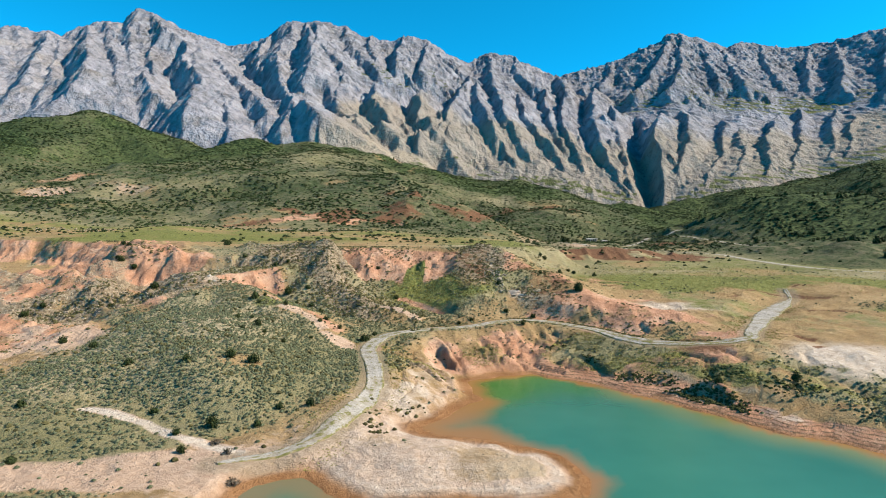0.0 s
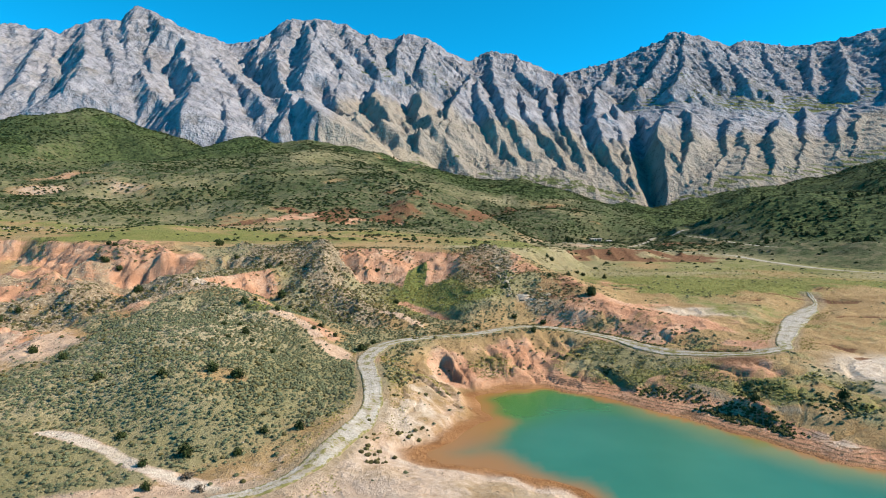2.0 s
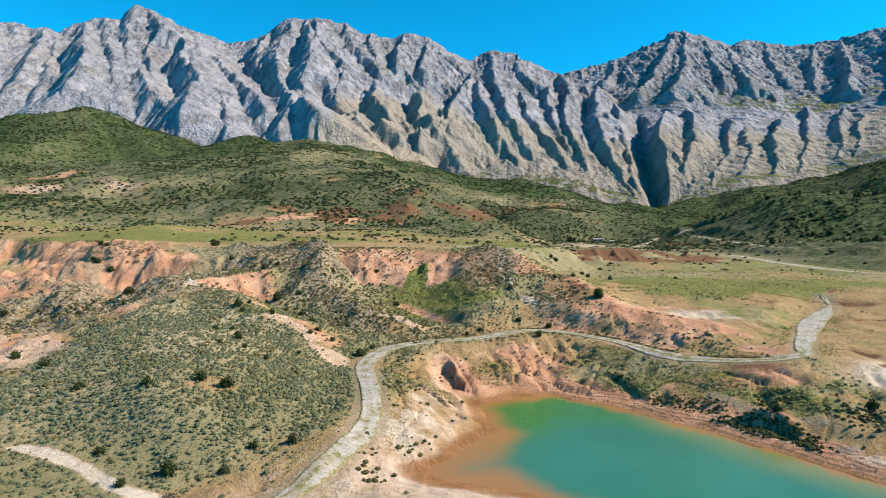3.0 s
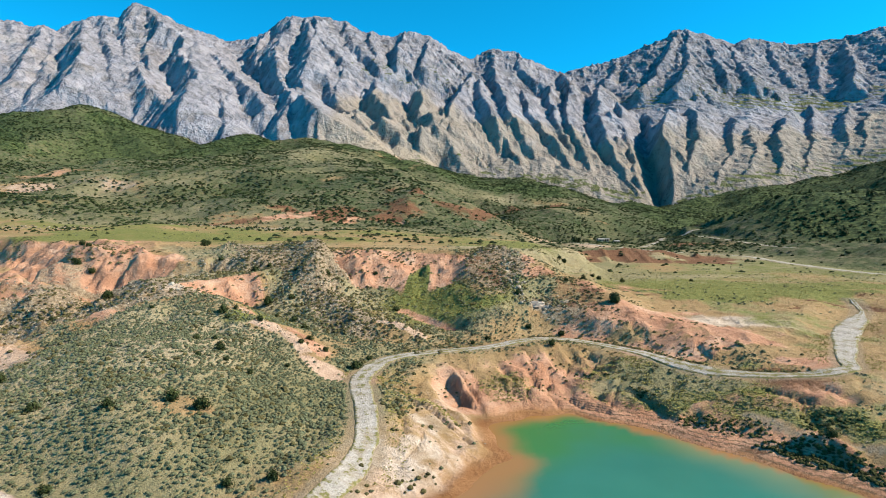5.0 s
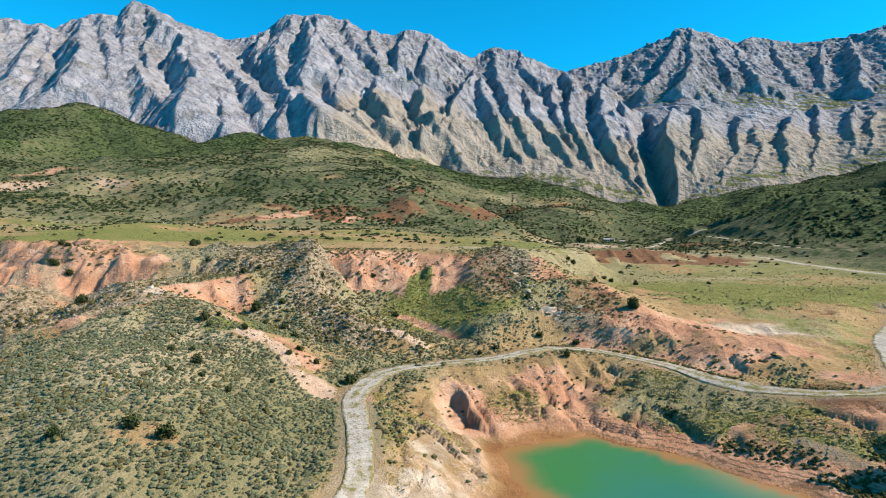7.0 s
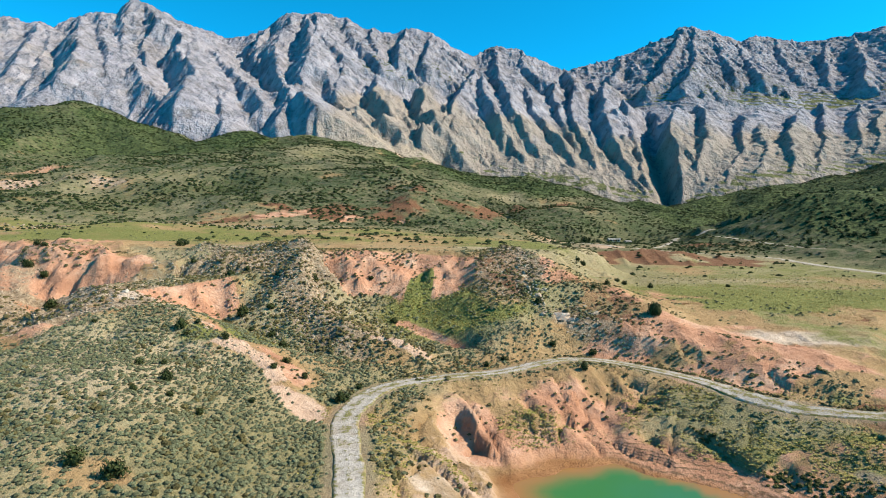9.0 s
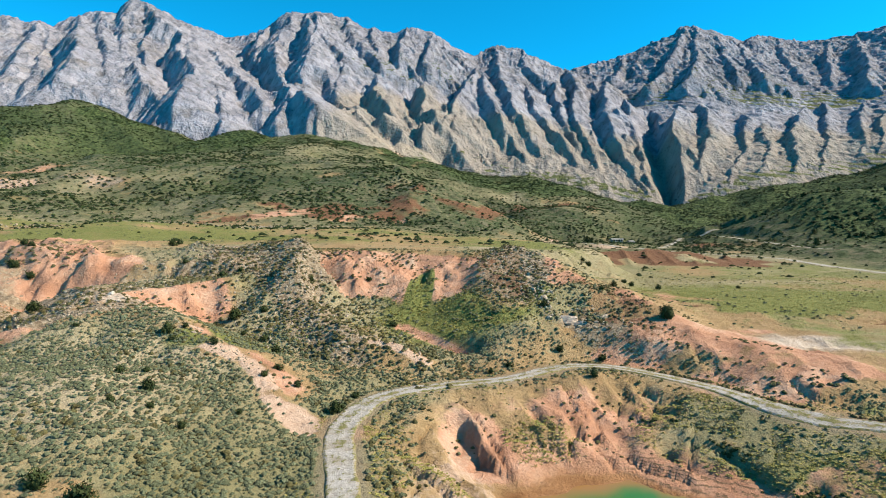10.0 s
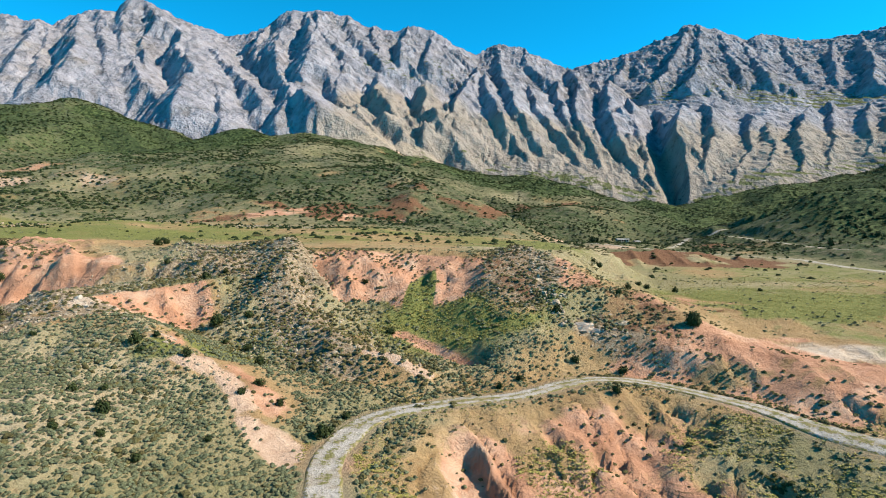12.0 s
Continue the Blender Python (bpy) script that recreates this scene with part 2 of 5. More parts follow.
def crests(x, y, size, octaves=4, seed=0, gain=0.5):
    """Sharp-crested noise, 0 in the gullies to 1 on the crests, finer where it is high."""
    total, amp, carry, norm = 0, 1.0, 1.0, 0
    for o in range(octaves):
        a = 0.3 + 1.3 * o
        xr, yr = x * math.cos(a) - y * math.sin(a), x * math.sin(a) + y * math.cos(a)
        r = 1 - np.abs(2 * value_noise(xr / size, yr / size, seed + o * 5) - 1)
        r = r * r * carry
        total, norm = total + amp * r, norm + amp
        carry, size, amp = np.clip(r * 1.6, 0, 1), size / 2.1, amp * gain
    return total / norm


def smooth(a, b, v):
    s = np.clip((v - a) / (b - a), 0, 1)
    return s * s * (3 - 2 * s)


def softmax(a, b, k):
    h = np.clip(0.5 + 0.5 * (a - b) / k, 0, 1)
    return b + (a - b) * h + k * h * (1 - h)


def softmin(a, b, k):
    return -softmax(-a, -b, k)


def along(x, y, line):
    """Distance to a line of (x, y, z) or (x, y), the side (left of its way is above 0), the length along it and its z there."""
    best = np.full(np.shape(x), 1e18)
    side, run, high = np.zeros(np.shape(x)), np.zeros(np.shape(x)), np.zeros(np.shape(x))
    start = 0.0
    for p, q in zip(line[:-1], line[1:]):
        dx, dy = q[0] - p[0], q[1] - p[1]
        n = math.hypot(dx, dy)
        t = np.clip(((x - p[0]) * dx + (y - p[1]) * dy) / (n * n), 0, 1)
        d = (x - p[0] - t * dx) ** 2 + (y - p[1] - t * dy) ** 2
        m = d < best
        best = np.where(m, d, best)
        side = np.where(m, np.sign(dx * (y - p[1]) - dy * (x - p[0])), side)
        run = np.where(m, start + t * n, run)
        if len(p) > 2:
            high = np.where(m, p[2] + t * (q[2] - p[2]), high)
        start += n
    return np.sqrt(best), side, run, high


def ridge(x, y, line, left, right, round_=2.0):
    """Height of a ridge along line that falls by left and right (metres a metre) on its two sides."""
    best = np.full(np.shape(x), -1e9)
    for p, q in zip(line[:-1], line[1:]):
        d, side, run, high = along(x, y, (p, q))
        s = np.where(side > 0, left, right)
        best = np.maximum(best, high - s * (np.sqrt(d * d + round_ * round_) - round_))
    return best


def spot(x, y, cx, cy, rx, ry, turn=0.0):
    """1 inside a soft ellipse, 0 outside."""
    a = radians(turn)
    u, v = (x - cx) * math.cos(a) + (y - cy) * math.sin(a), -(x - cx) * math.sin(a) + (y - cy) * math.cos(a)
    return smooth(1.35, 0.65, np.sqrt((u / rx) ** 2 + (v / ry) ** 2))


def curve(line, step):
    """A smooth line through the given places."""
    p = [np.array(q, float) for q in line]
    p = [2 * p[0] - p[1]] + p + [2 * p[-1] - p[-2]]
    out = []
    for i in range(1, len(p) - 2):
        n = max(2, int(np.linalg.norm(p[i + 1] - p[i]) / step))
        for k in range(n):
            t = k / n
            out.append(0.5 * (2 * p[i] + (p[i + 1] - p[i - 1]) * t + (2 * p[i - 1] - 5 * p[i] + 4 * p[i + 1] - p[i + 2]) * t * t + (3 * p[i] - p[i - 1] - 3 * p[i + 1] + p[i + 2]) * t ** 3))
    out.append(p[-2])
    return [tuple(q) for q in out]


# ---- the plan ----
LAKE_LEVEL = 4.6
SHORE = [(75, 0), (68, 40), (54, 71), (47, 78), (41, 88), (31, 101), (24, 110), (17, 115), (10, 113), (5, 109), (7, 97), (2, 90), (-3, 83), (-2, 79), (4, 78), (9, 76), (14, 71), (16.5, 64), (15, 59), (8, 56), (0, 57), (-8, 57), (-13, 60), (-16, 63.5), (-19.5, 63.5), (-20.5, 56), (-22, 40), (-10, -60), (60, -60)]
MAIN_ROAD = [(-25, 64.5, 6.1), (-17, 70, 6.6), (-13.5, 78, 7.6), (-10.8, 91, 8.8), (-13.2, 107, 9.3), (-14.8, 117, 9.6), (-11.5, 127, 10.4), (-3, 132, 10.8), (6, 135, 11.0), (16, 141, 11.6), (24, 140, 11.5), (33, 131, 11.1), (38, 122, 10.8), (44, 116, 11.0), (52, 112.5, 11.5), (59, 113, 12.0), (62.5, 118.5, 12.3), (69, 128, 12.5), (75, 137, 12.8), (82, 146, 13.2), (91, 156, 14.0), (97.5, 164, 14.8), (101, 173, 16.7)]
VALLEY_ROAD = [(230, 196, 17.8), (180, 208, 18.8), (156, 221, 19.3), (147, 234, 20.0), (145, 250, 20.6), (150, 274, 20.9), (153, 291, 21.1), (152, 306, 22.2), (148, 320, 23.4), (128, 338, 24.5), (112, 354, 25.6), (100, 385, 27.4), (88, 415, 29), (80, 432, 29.6)]
SIDE_TRACK = [(100, 385, 26.8), (121.3, 392.6, 26.8), (145, 437, 28.3), (168, 472, 32.7), (180, 466, 37.3), (190, 468, 39.4)]
UPPER_TRACK = [(168, 472, 32.7), (177, 445, 34.3), (182, 407.5, 31.7), (183, 369.6, 28.8), (183, 345, 27.6), (181, 327, 27.3)]
WASH = [(-50, 81.5, 7.6), (-47, 80.5, 7.5), (-40, 77, 7.2), (-33, 72, 6.8), (-24, 68, 6.2)]
# top edge of the red scarp, from left to right
EDGE = [(-420, 330), (-260, 280), (-170, 250), (-128, 222), (-100, 186), (-82, 186), (-66, 196), (-36, 186), (-14, 187), (8, 187), (22, 196), (36, 222), (52, 270), (66, 297), (88, 303), (118, 284), (150, 258), (230, 236), (420, 200)]
main_road = curve(MAIN_ROAD, 2.0)
valley_road = curve(VALLEY_ROAD, 6.0)
side_track = curve(SIDE_TRACK, 6.0)
upper_track = curve(UPPER_TRACK, 6.0)
wash = curve(WASH, 2.0)


def lake_distance(x, y):
    """Metres from the shore, below 0 on the water."""
    shore = [(px, py) for px, py in SHORE] + [SHORE[0]]
    d = along(x, y, shore)[0]
    inside = np.zeros(np.shape(x), bool)
    for (ax, ay), (bx, by) in zip(shore[:-1], shore[1:]):
        if ay != by:
            inside ^= ((ay > y) != (by > y)) & (x < (bx - ax) * (y - ay) / (by - ay) + ax)
    return np.where(inside, -d, d)


def lower_ground(x, y):
    right = np.interp(y, [0, 60, 100, 125, 174, 246, 300, 440, 600], [5, 7, 10.5, 12, 17.5, 19.8, 21.5, 28, 40])
    left = np.interp(y, [0, 60, 80, 100, 125, 150, 172, 200, 300], [5, 6, 7, 8.3, 10.3, 12.8, 19, 20, 22])
    far_left = np.interp(y, [0, 60, 90, 120, 150, 190, 300], [5, 6, 7.5, 9, 13, 19, 24])
    z = left + (right - left) * smooth(0, 45, x)
    return z + (far_left - z) * smooth(-45, -75, x)


def upper_ground(x, y):
    left = np.interp(y, [150, 190, 250, 340, 390, 500, 600, 780, 1000, 1400], [28, 28.5, 30.5, 36.5, 43, 78, 103, 130, 200, 280])
    right = np.interp(y, [150, 200, 250, 300, 330, 370, 440, 490, 600, 700, 800, 1000, 1400], [17, 19, 20.3, 21.8, 23.6, 26.4, 29.4, 32, 45, 62, 78, 110, 200])
    right = right - 5 * smooth(130, 190, x) * smooth(335, 295, y)
    wide = np.interp(y, [300, 390], [190, 85])
    return left + (right - left) * smooth(-20 - 0.12 * (190 - wide), wide, x - np.interp(y, [300, 450, 600, 800], [0, 18, -50, -70]))


FOOTHILLS = [
    ([(-568, 740, 168), (-529, 790, 192), (-498, 830, 216), (-428, 850, 195), (-334, 860, 161)], 0.42, 0.45),
    ([(-271, 620, 106), (-259, 760, 151), (-251, 830, 171), (-194, 900, 186)], 0.35, 0.33),
    ([(-67, 490, 70), (-67, 560, 93), (-183, 850, 168)], 0.3, 0.52),
    ([(-121, 400, 53), (-82, 380, 47), (-50, 360, 42)], 0.35, 0.45),
    ([(76, 560, 62), (100, 580, 66), (170, 650, 68)], 0.45, 0.45),
]
FAR_HILLS = [
    ([(217, 690, 68), (164, 720, 80), (89, 800, 112), (13, 850, 130)], 0.3, 0.25),
    ([(644, 600, 132), (564, 640, 132), (528, 700, 129), (473, 760, 110), (403, 780, 103)], 0.4, 0.3),
    ([(391, 400, 79), (317, 420, 73), (271, 440, 69), (241, 450, 54), (215, 455, 45), (192, 462, 39), (170, 474, 33.5)], 0.4, 0.3),
    ([(250, 405, 56), (206, 386, 36)], 0.35, 0.3),
    ([(254.7, 260.0, 37.4), (219.3, 290.0, 33.9), (202, 320, 29)], 0.3, 0.25),
    ([(-438, 420, 98), (-340, 400, 75), (-279, 400, 68), (-238, 390, 59)], 0.4, 0.35),
    ([(-281, 330, 57), (-230, 330, 48), (-194, 345, 45)], 0.3, 0.22),
]


def land(x, y):
    """Height of the ground and its covers, at arrays of places."""
    near = smooth(420, 160, y)
    wx = x + 2.5 * fbm(x, y, 22, 3, 1) * near + 9 * fbm(x, y, 110, 3, 2) * (1 - near)
    wy = y + 2.5 * fbm(x, y, 22, 3, 5) * near + 9 * fbm(x, y, 110, 3, 6) * (1 - near)
    low, up = lower_ground(wx, wy), upper_ground(wx, wy)
    low = low + 0.8 * fbm(x, y, 30, 4, 11)
    up = up + fbm(x, y, 60, 4, 12) * np.interp(y, [150, 300, 600, 1000], [0.6, 1.5, 7, 10])
    d, side, run, _ = along(wx, wy, EDGE)
    s = d * side
    rill = crests(run * 1.0 + 3 * fbm(x, y, 10, 3, 25), s * 0.45, 7.5, 4, 21, 0.62)
    deep = 17 + 6 * fbm(run, s * 0.2, 45, 2, 22) + 20 * smooth(-80, -68, x) * smooth(-38, -46, x)
    face = smooth(-deep - 3, 1.5, s + (4.5 * (rill - 0.45) + 2.4 * fbm(x, y, 15, 4, 26)) * smooth(9, -5, s))
    z = low + (up - low) * face
    scarp = np.clip(4 * face * (1 - face), 0, 1)
    z = z + scarp * smooth(10, -10, x) * 2.0 * (crests(run + 1.5 * fbm(x, y, 6, 2, 29), s * 0.22, 3.8, 3, 30) - 0.4)
    z = z + scarp * (1 - 0.6 * smooth(25, 45, x)) * (1.5 * (crests(x, y, 17, 4, 23) - 0.42) + 1.0 * fbm(x, y, 6, 3, 24))

    # foothills behind the plateau
    hills = np.full(np.shape(x), -1e9)
    for line, left, right in FOOTHILLS + FAR_HILLS:
        hills = softmax(hills, ridge(wx, wy, line, left, right, 30), 12)
    hills = hills - 5 + 5 * fbm(x, y, 70, 5, 31) + 7 * (crests(x, y, 90, 4, 33) - 0.4)
    far = smooth(230, 330, y)
    z = z + (softmax(z, hills, 10) - z) * far

    # the level valley floor before the gorge
    floor = np.interp(y, [230, 290, 320, 350, 400, 440, 475], [19.3, 21, 22.8, 24.6, 27.4, 29.2, 31.2]) + 0.5 * fbm(x, y, 25, 3, 37)
    floor = floor + 0.18 * np.clip(x - 140, 0, None) * smooth(330, 400, y)
    z = z + (floor - z) * np.maximum(spot(x, y, 108, 345, 62, 108, 4), spot(x, y, 72, 278, 28, 46, 8)) * (1 - smooth(158, 182, x) * smooth(385, 415, y))
    # a bank of bare brown earth across the valley floor
    earthy = ridge(wx, wy, [(50, 300, 24.6), (72, 311, 26.8), (93, 318, 27.4), (112, 324, 25.2), (138, 318, 22.9)], 0.3, 0.24, 2) + 1.6 * (crests(x, y * 0.5, 9, 3, 47) - 0.45)
    z = softmax(z, earthy, 0.8)
    # buttes and spurs before the scarp
    rough = fbm(x, y, 9, 5, 41)
    butte_a = ridge(wx, wy, [(-62, 193, 29.5), (-46, 188, 30.5), (-37, 181, 31.0), (-33, 172, 27), (-29, 162, 21.5), (-19, 151, 16.0), (-6, 140, 11.8)], 1.1, 0.62, 2) + 0.9 * rough + 1.2 * (crests(x, y, 12, 4, 43) - 0.4)
    spine = along(wx, wy, [(10, 197), (14.2, 185), (15, 178), (14, 171), (13.5, 164), (16.5, 157), (21, 152)])[0]
    butte_b = 1.5 * smooth(6, 1, spine) * (crests(x, y, 5.5, 4, 45, 0.65) - 0.35) + ridge(wx, wy, [(10, 197, 28.5), (14.2, 185, 30.2), (15, 178, 30.4), (14, 171, 27.0), (13.5, 164, 22.2), (16.5, 157, 18.2), (23, 150.5, 15.6)], 0.56, 0.52, 1.2) + 0.7 * rough + 0.9 * (crests(x, y, 10, 4, 44) - 0.4)
    spur = ridge(wx, wy, [(-100, 152, 14.2), (-88, 152.5, 15.0), (-76, 152, 16.2), (-67, 150.5, 18.8), (-62, 149.5, 21.0), (-59, 149, 21.6), (-56, 147.2, 20.4), (-46, 141, 19.3), (-36, 134, 17.2), (-28, 128, 13.8), (-22, 122, 11.6), (-16.5, 117, 9.9)], 0.5, 0.34, 3) + 0.5 * rough
    hill = ridge(wx, wy, [(-74, 140, 13.6), (-60, 132, 14.9), (-48, 118, 15.4), (-40, 104, 13.4), (-36, 95, 11.2), (-33, 87, 9.2)], 0.34, 0.34, 14) + 0.3 * rough
    back = ridge(wx, wy, [(-140, 172, 22), (-112, 168, 20.5), (-90, 163, 19.5)], 0.5, 0.4, 3) + 1.2 * rough
    mound = ridge(wx, wy, [(33, 170, 21.5), (35, 152, 18.8), (45, 143, 15.3), (60, 130, 13.0)], 0.4, 0.28, 4) + 0.3 * rough
    dome = ridge(wx, wy, [(0.3, 121.5, 11.4), (1.8, 117.5, 10.2)], 0.8, 0.8, 2.5)
    # a salmon wall between the two spurs, with a level green bench above it
    d5, side5, run5, h5 = along(wx, wy, [(-60, 150.5, 21.8), (-56.5, 157, 22.0), (-50, 163.5, 23.0), (-43, 168.5, 24.2)])
    s5 = d5 * side5
    rills5 = 2.6 * (crests(run5 + 1.2 * fbm(x, y, 4, 2, 28), s5 * 0.3, 4.0, 4, 27, 0.6) - 0.4)
    wall = h5 - 6.4 * (1 - smooth(-6.5, 0.6, s5 + rills5 * smooth(3, -2, s5)))
    beyond = np.clip(-(wx + 60) * 0.474 - (wy - 150.5) * 0.88, 0, None)
    z = softmax(z, wall - 0.5 * np.clip(s5 - 12, 0, None) - 0.5 * beyond - 40 * smooth(-8, -12, s5), 0.6)
    for form, k in ((butte_a, 1.5), (butte_b, 1.5), (spur, 1.5), (hill, 2), (back, 1.5), (mound, 2), (dome, 0.6)):
        z = softmax(z, form, k)
    # the badlands on the far left are cut by gullies
    bad = spot(x, y, -112, 165, 46, 62, 25) * smooth(-52, -66, x)
    across, down = (x + y) * 0.707, (x - y) * 0.707
    cut_ = crests(across + 2.5 * fbm(x, y, 14, 3, 53), down * 0.4, 11, 4, 52, 0.62)
    z = z + bad * (2.6 * (crests(x, y, 26, 3, 51) - 0.35) + 2.6 * (cut_ - 0.42) * smooth(118, 140, y) + 0.8 * (crests(x, y, 4.5, 3, 56) - 0.4))
    rocky = along(wx, wy, [(-100, 148), (-88, 149), (-76, 148), (-66, 147), (-60, 148)])[0]
    z = z + smooth(6, 1, rocky) * 1.8 * (crests(x, y, 4.5, 4, 54, 0.65) - 0.4)
    # gully with red walls below the green bowl
    dg, sg, rg, hg = along(wx, wy, [(-14, 158, 15.4), (-8, 153.5, 13.8), (-2.5, 149.3, 12.2), (2, 146.3, 11.2)])
    z = softmin(z, hg - 1.0 + 1.6 * np.clip(dg - 0.3, 0, None) + 30 * smooth(2.5, 5, dg), 0.5)

    # roads are cut level into the slope
    d1, s1, r1, h1 = along(x, y, main_road)
    z = z + (h1 - z) * smooth(10, 2.6, d1)
    d2, s2, r2, h2 = along(x, y, valley_road)
    for lane in (valley_road, side_track, upper_track):
        d, _, _, h = along(x, y, lane)
        z = z + (h - z) * smooth(14, 3, d) * smooth(150, 190, y)
        d2 = np.minimum(d2, d)
    d3, s3, r3, h3 = along(x, y, wash)
    z = z + (h3 - z) * smooth(13, 1.2, d3)

    # lake basin, with low terraces round it
    dl = lake_distance(x + 1.2 * fbm(x, y, 9, 3, 61), y + 1.2 * fbm(x, y, 9, 3, 62))
    pen = smooth(20, 12, x) * smooth(84, 76, y) * smooth(-17, -12, x)
    steep = 0.34 + 1.0 * spot(x, y, 41.5, 93, 4.5, 3.5, -50) - 0.16 * pen
    gullies = crests(x, y, 11, 3, 63) - 0.4
    beach = LAKE_LEVEL + 0.16 * np.clip(dl, 0, 3) + 0.7 * smooth(2.6, 3.6, dl) * (1 - pen) + steep * np.clip(dl - 3, 0, None) + (1.0 - 0.3 * smooth(25, 32, x)) * gullies * smooth(3, 10, dl) * (1 - 0.8 * pen)
    bank = smooth(14, 22, x)
    tread = 0.27 * np.clip(dl + 0.35 * fbm(x, y, 8, 2, 67), 0, 4) / 0.3
    tread = 0.3 * (np.floor(tread) + smooth(0.35, 0.95, tread - np.floor(tread)))
    beach = beach + bank * (LAKE_LEVEL + tread + (steep + 0.01) * np.clip(dl - 4, 0, None) + 0.4 * gullies * smooth(4, 10, dl) - beach)
    ledge = smooth(1.0, 2, dl) * smooth(7, 4, dl) * np.clip(0.45 + 0.3 * pen - bank, 0, 1)
    rise = 0.3
    beach = beach + ledge * rise * (np.floor(beach / rise) + smooth(0.55, 0.95, beach / rise - np.floor(beach / rise)) - beach / rise)
    basin = np.where(dl < 0, LAKE_LEVEL + np.maximum(0.28 * dl, -4), beach)
    z = np.where(dl < 0, basin, softmin(z, basin, 0.8))
    # a washed-out hollow with a sheer side under the red knoll
    dc, sc, rc, hc = along(x + 0.5 * fbm(x, y, 4, 2, 64), y, [(-1.6, 120.2, 6.9), (-1.2, 118.0, 6.2), (-0.2, 115.3, 5.6), (2.5, 111.5, 4.8)])
    z = softmin(z, hc + np.where(sc > 0, np.interp(y, [111, 114, 116.5], [0.9, 1.4, 4.5]) * np.clip(dc - 1.9, 0, None), np.interp(y, [113, 117], [0.75, 1.5]) * np.clip(dc - 1.1, 0, None)) + 20 * smooth(5, 9, dc), 0.4)
    # narrow washouts in the soft soil above the lake
    cut = np.abs(2 * value_noise((x + 0.5 * y) / 9, (y - 0.3 * x) / 16, 73) - 1)
    cut2 = np.abs(2 * value_noise((x - 0.4 * y) / 5, (y + 0.3 * x) / 9, 74) - 1)
    soft = smooth(2.5, 6, dl) * smooth(34, 22, dl) * smooth(-22, -14, x) * smooth(3, 6, d1) * (1 - pen)
    z = z - soft * (0.9 * smooth(0.12, 0.0, cut) + 0.5 * smooth(0.14, 0.0, cut2))
    for line, wide, depth in ((((-7.5, 109.5), (-5.3, 106.8), (-1.8, 102.8), (1.2, 98.7)), 0.7, 1.0), (((-8.7, 106.7), (-7.1, 99.5), (-6.5, 95)), 0.5, 0.5), (((13, 123), (14.5, 120.7), (16.2, 117.1)), 0.6, 0.8), (((18, 119), (20.5, 116), (23.5, 113.5)), 0.7, 0.9)):
        z = z - depth * smooth(wide, 0.1, along(x + 0.35 * fbm(x, y, 3, 2, 76), y, line)[0])
    # rain rills on the bare slopes
    z = z + 1.1 * spot(x, y, 17, 127, 10, 7, 10) * (crests(x * 1.1 + 0.4 * y, y * 0.3, 2.3, 2, 75) - 0.45) * smooth(3, 6, d1) * smooth(2, 5, dl)
    bare = spot(x, y, 4, 118, 24, 16) + spot(x, y, 50, 135, 26, 18) + 0.7 * bad
    z = z + np.clip(bare, 0, 1) * 0.6 * (crests(x * 1.25, y * 0.8, 4.0, 3, 72) - 0.4) * smooth(3, 7, d1) * smooth(3, 7, dl)
    z = z + 0.22 * fbm(x, y, 3.0, 3, 71) * smooth(240, 120, y) * smooth(0.5, 3, dl) * smooth(2.2, 5, d1)

    cover = {}
    plain = smooth(38, 48, x) * smooth(100, 112, y) * smooth(205, 185, y)
    rills = smooth(0.16, 0.03, np.abs(2 * value_noise((x + 0.7 * y) / 7, (y - 0.5 * x) / 26, 49) - 1)) * smooth(-0.2, 0.3, fbm(x, y, 22, 3, 50))
    z = z - 0.35 * plain * rills
    d4, side4 = along(wx, wy, [(-59, 149), (-46, 141), (-36, 134), (-28, 128), (-16.5, 117)])[:2]
    s4 = d4 * side4
    shrub = fbm(x, y, 24, 4, 81)
    patch = fbm(x, y, 60, 4, 83)
    breaks = smooth(-0.35, 0.35, fbm(run, s * 0.3, 30, 3, 84) + 1.2 * spot(x, y, -9, 182, 24, 16) + 0.5 * spot(x, y, -92, 178, 18, 12))
    notch = spot(x, y, -8.3, 172, 2.8, 10, -8)
    chosen = np.clip(1.3 * spot(x, y, -12, 182, 23, 16) * (1 - notch) + 1.5 * spot(x, y, -84, 182, 11, 11) + smooth(-108, -122, x) * (0.6 + 0.7 * breaks), 0, 1)
    strip = 0.75 * smooth(-1, 1.5, s4) * smooth(8, 3, s4) * spot(x, y, -27, 126, 24, 24, 0) * (0.75 + 0.8 * fbm(x, y, 8, 3, 89))
    red = 1.0 * smooth(0.05, 0.4, scarp) * chosen + bad * (0.55 + 0.7 * fbm(x, y, 20, 4, 82)) * smooth(4, 10, rocky)
    red = red + 1.25 * spot(x, y, 24.5, 163, 10, 20, 12) * (0.62 + 0.9 * fbm(x, y, 7, 4, 85)) + 0.5 * spot(x, y, 21, 174, 5, 8) + 0.6 * spot(x, y, 40, 138, 14, 14) * (0.75 + 0.8 * fbm(x, y, 8, 3, 86)) + strip + 1.1 * smooth(-10, -7, s5) * smooth(1.5, -0.5, s5) * smooth(-0.5, 0.6, run5) * smooth(22, 17, run5)
    red = red + 0.8 * smooth(2.0, 0.9, dg) + 0.4 * spot(x, y, 9, 121, 15, 9) + 0.6 * spot(x, y, 0.5, 118, 4, 5) + 0.3 * smooth(9, 3, dl) * smooth(1, 3, dl) + 0.9 * bank * smooth(6.5, 4, dl)
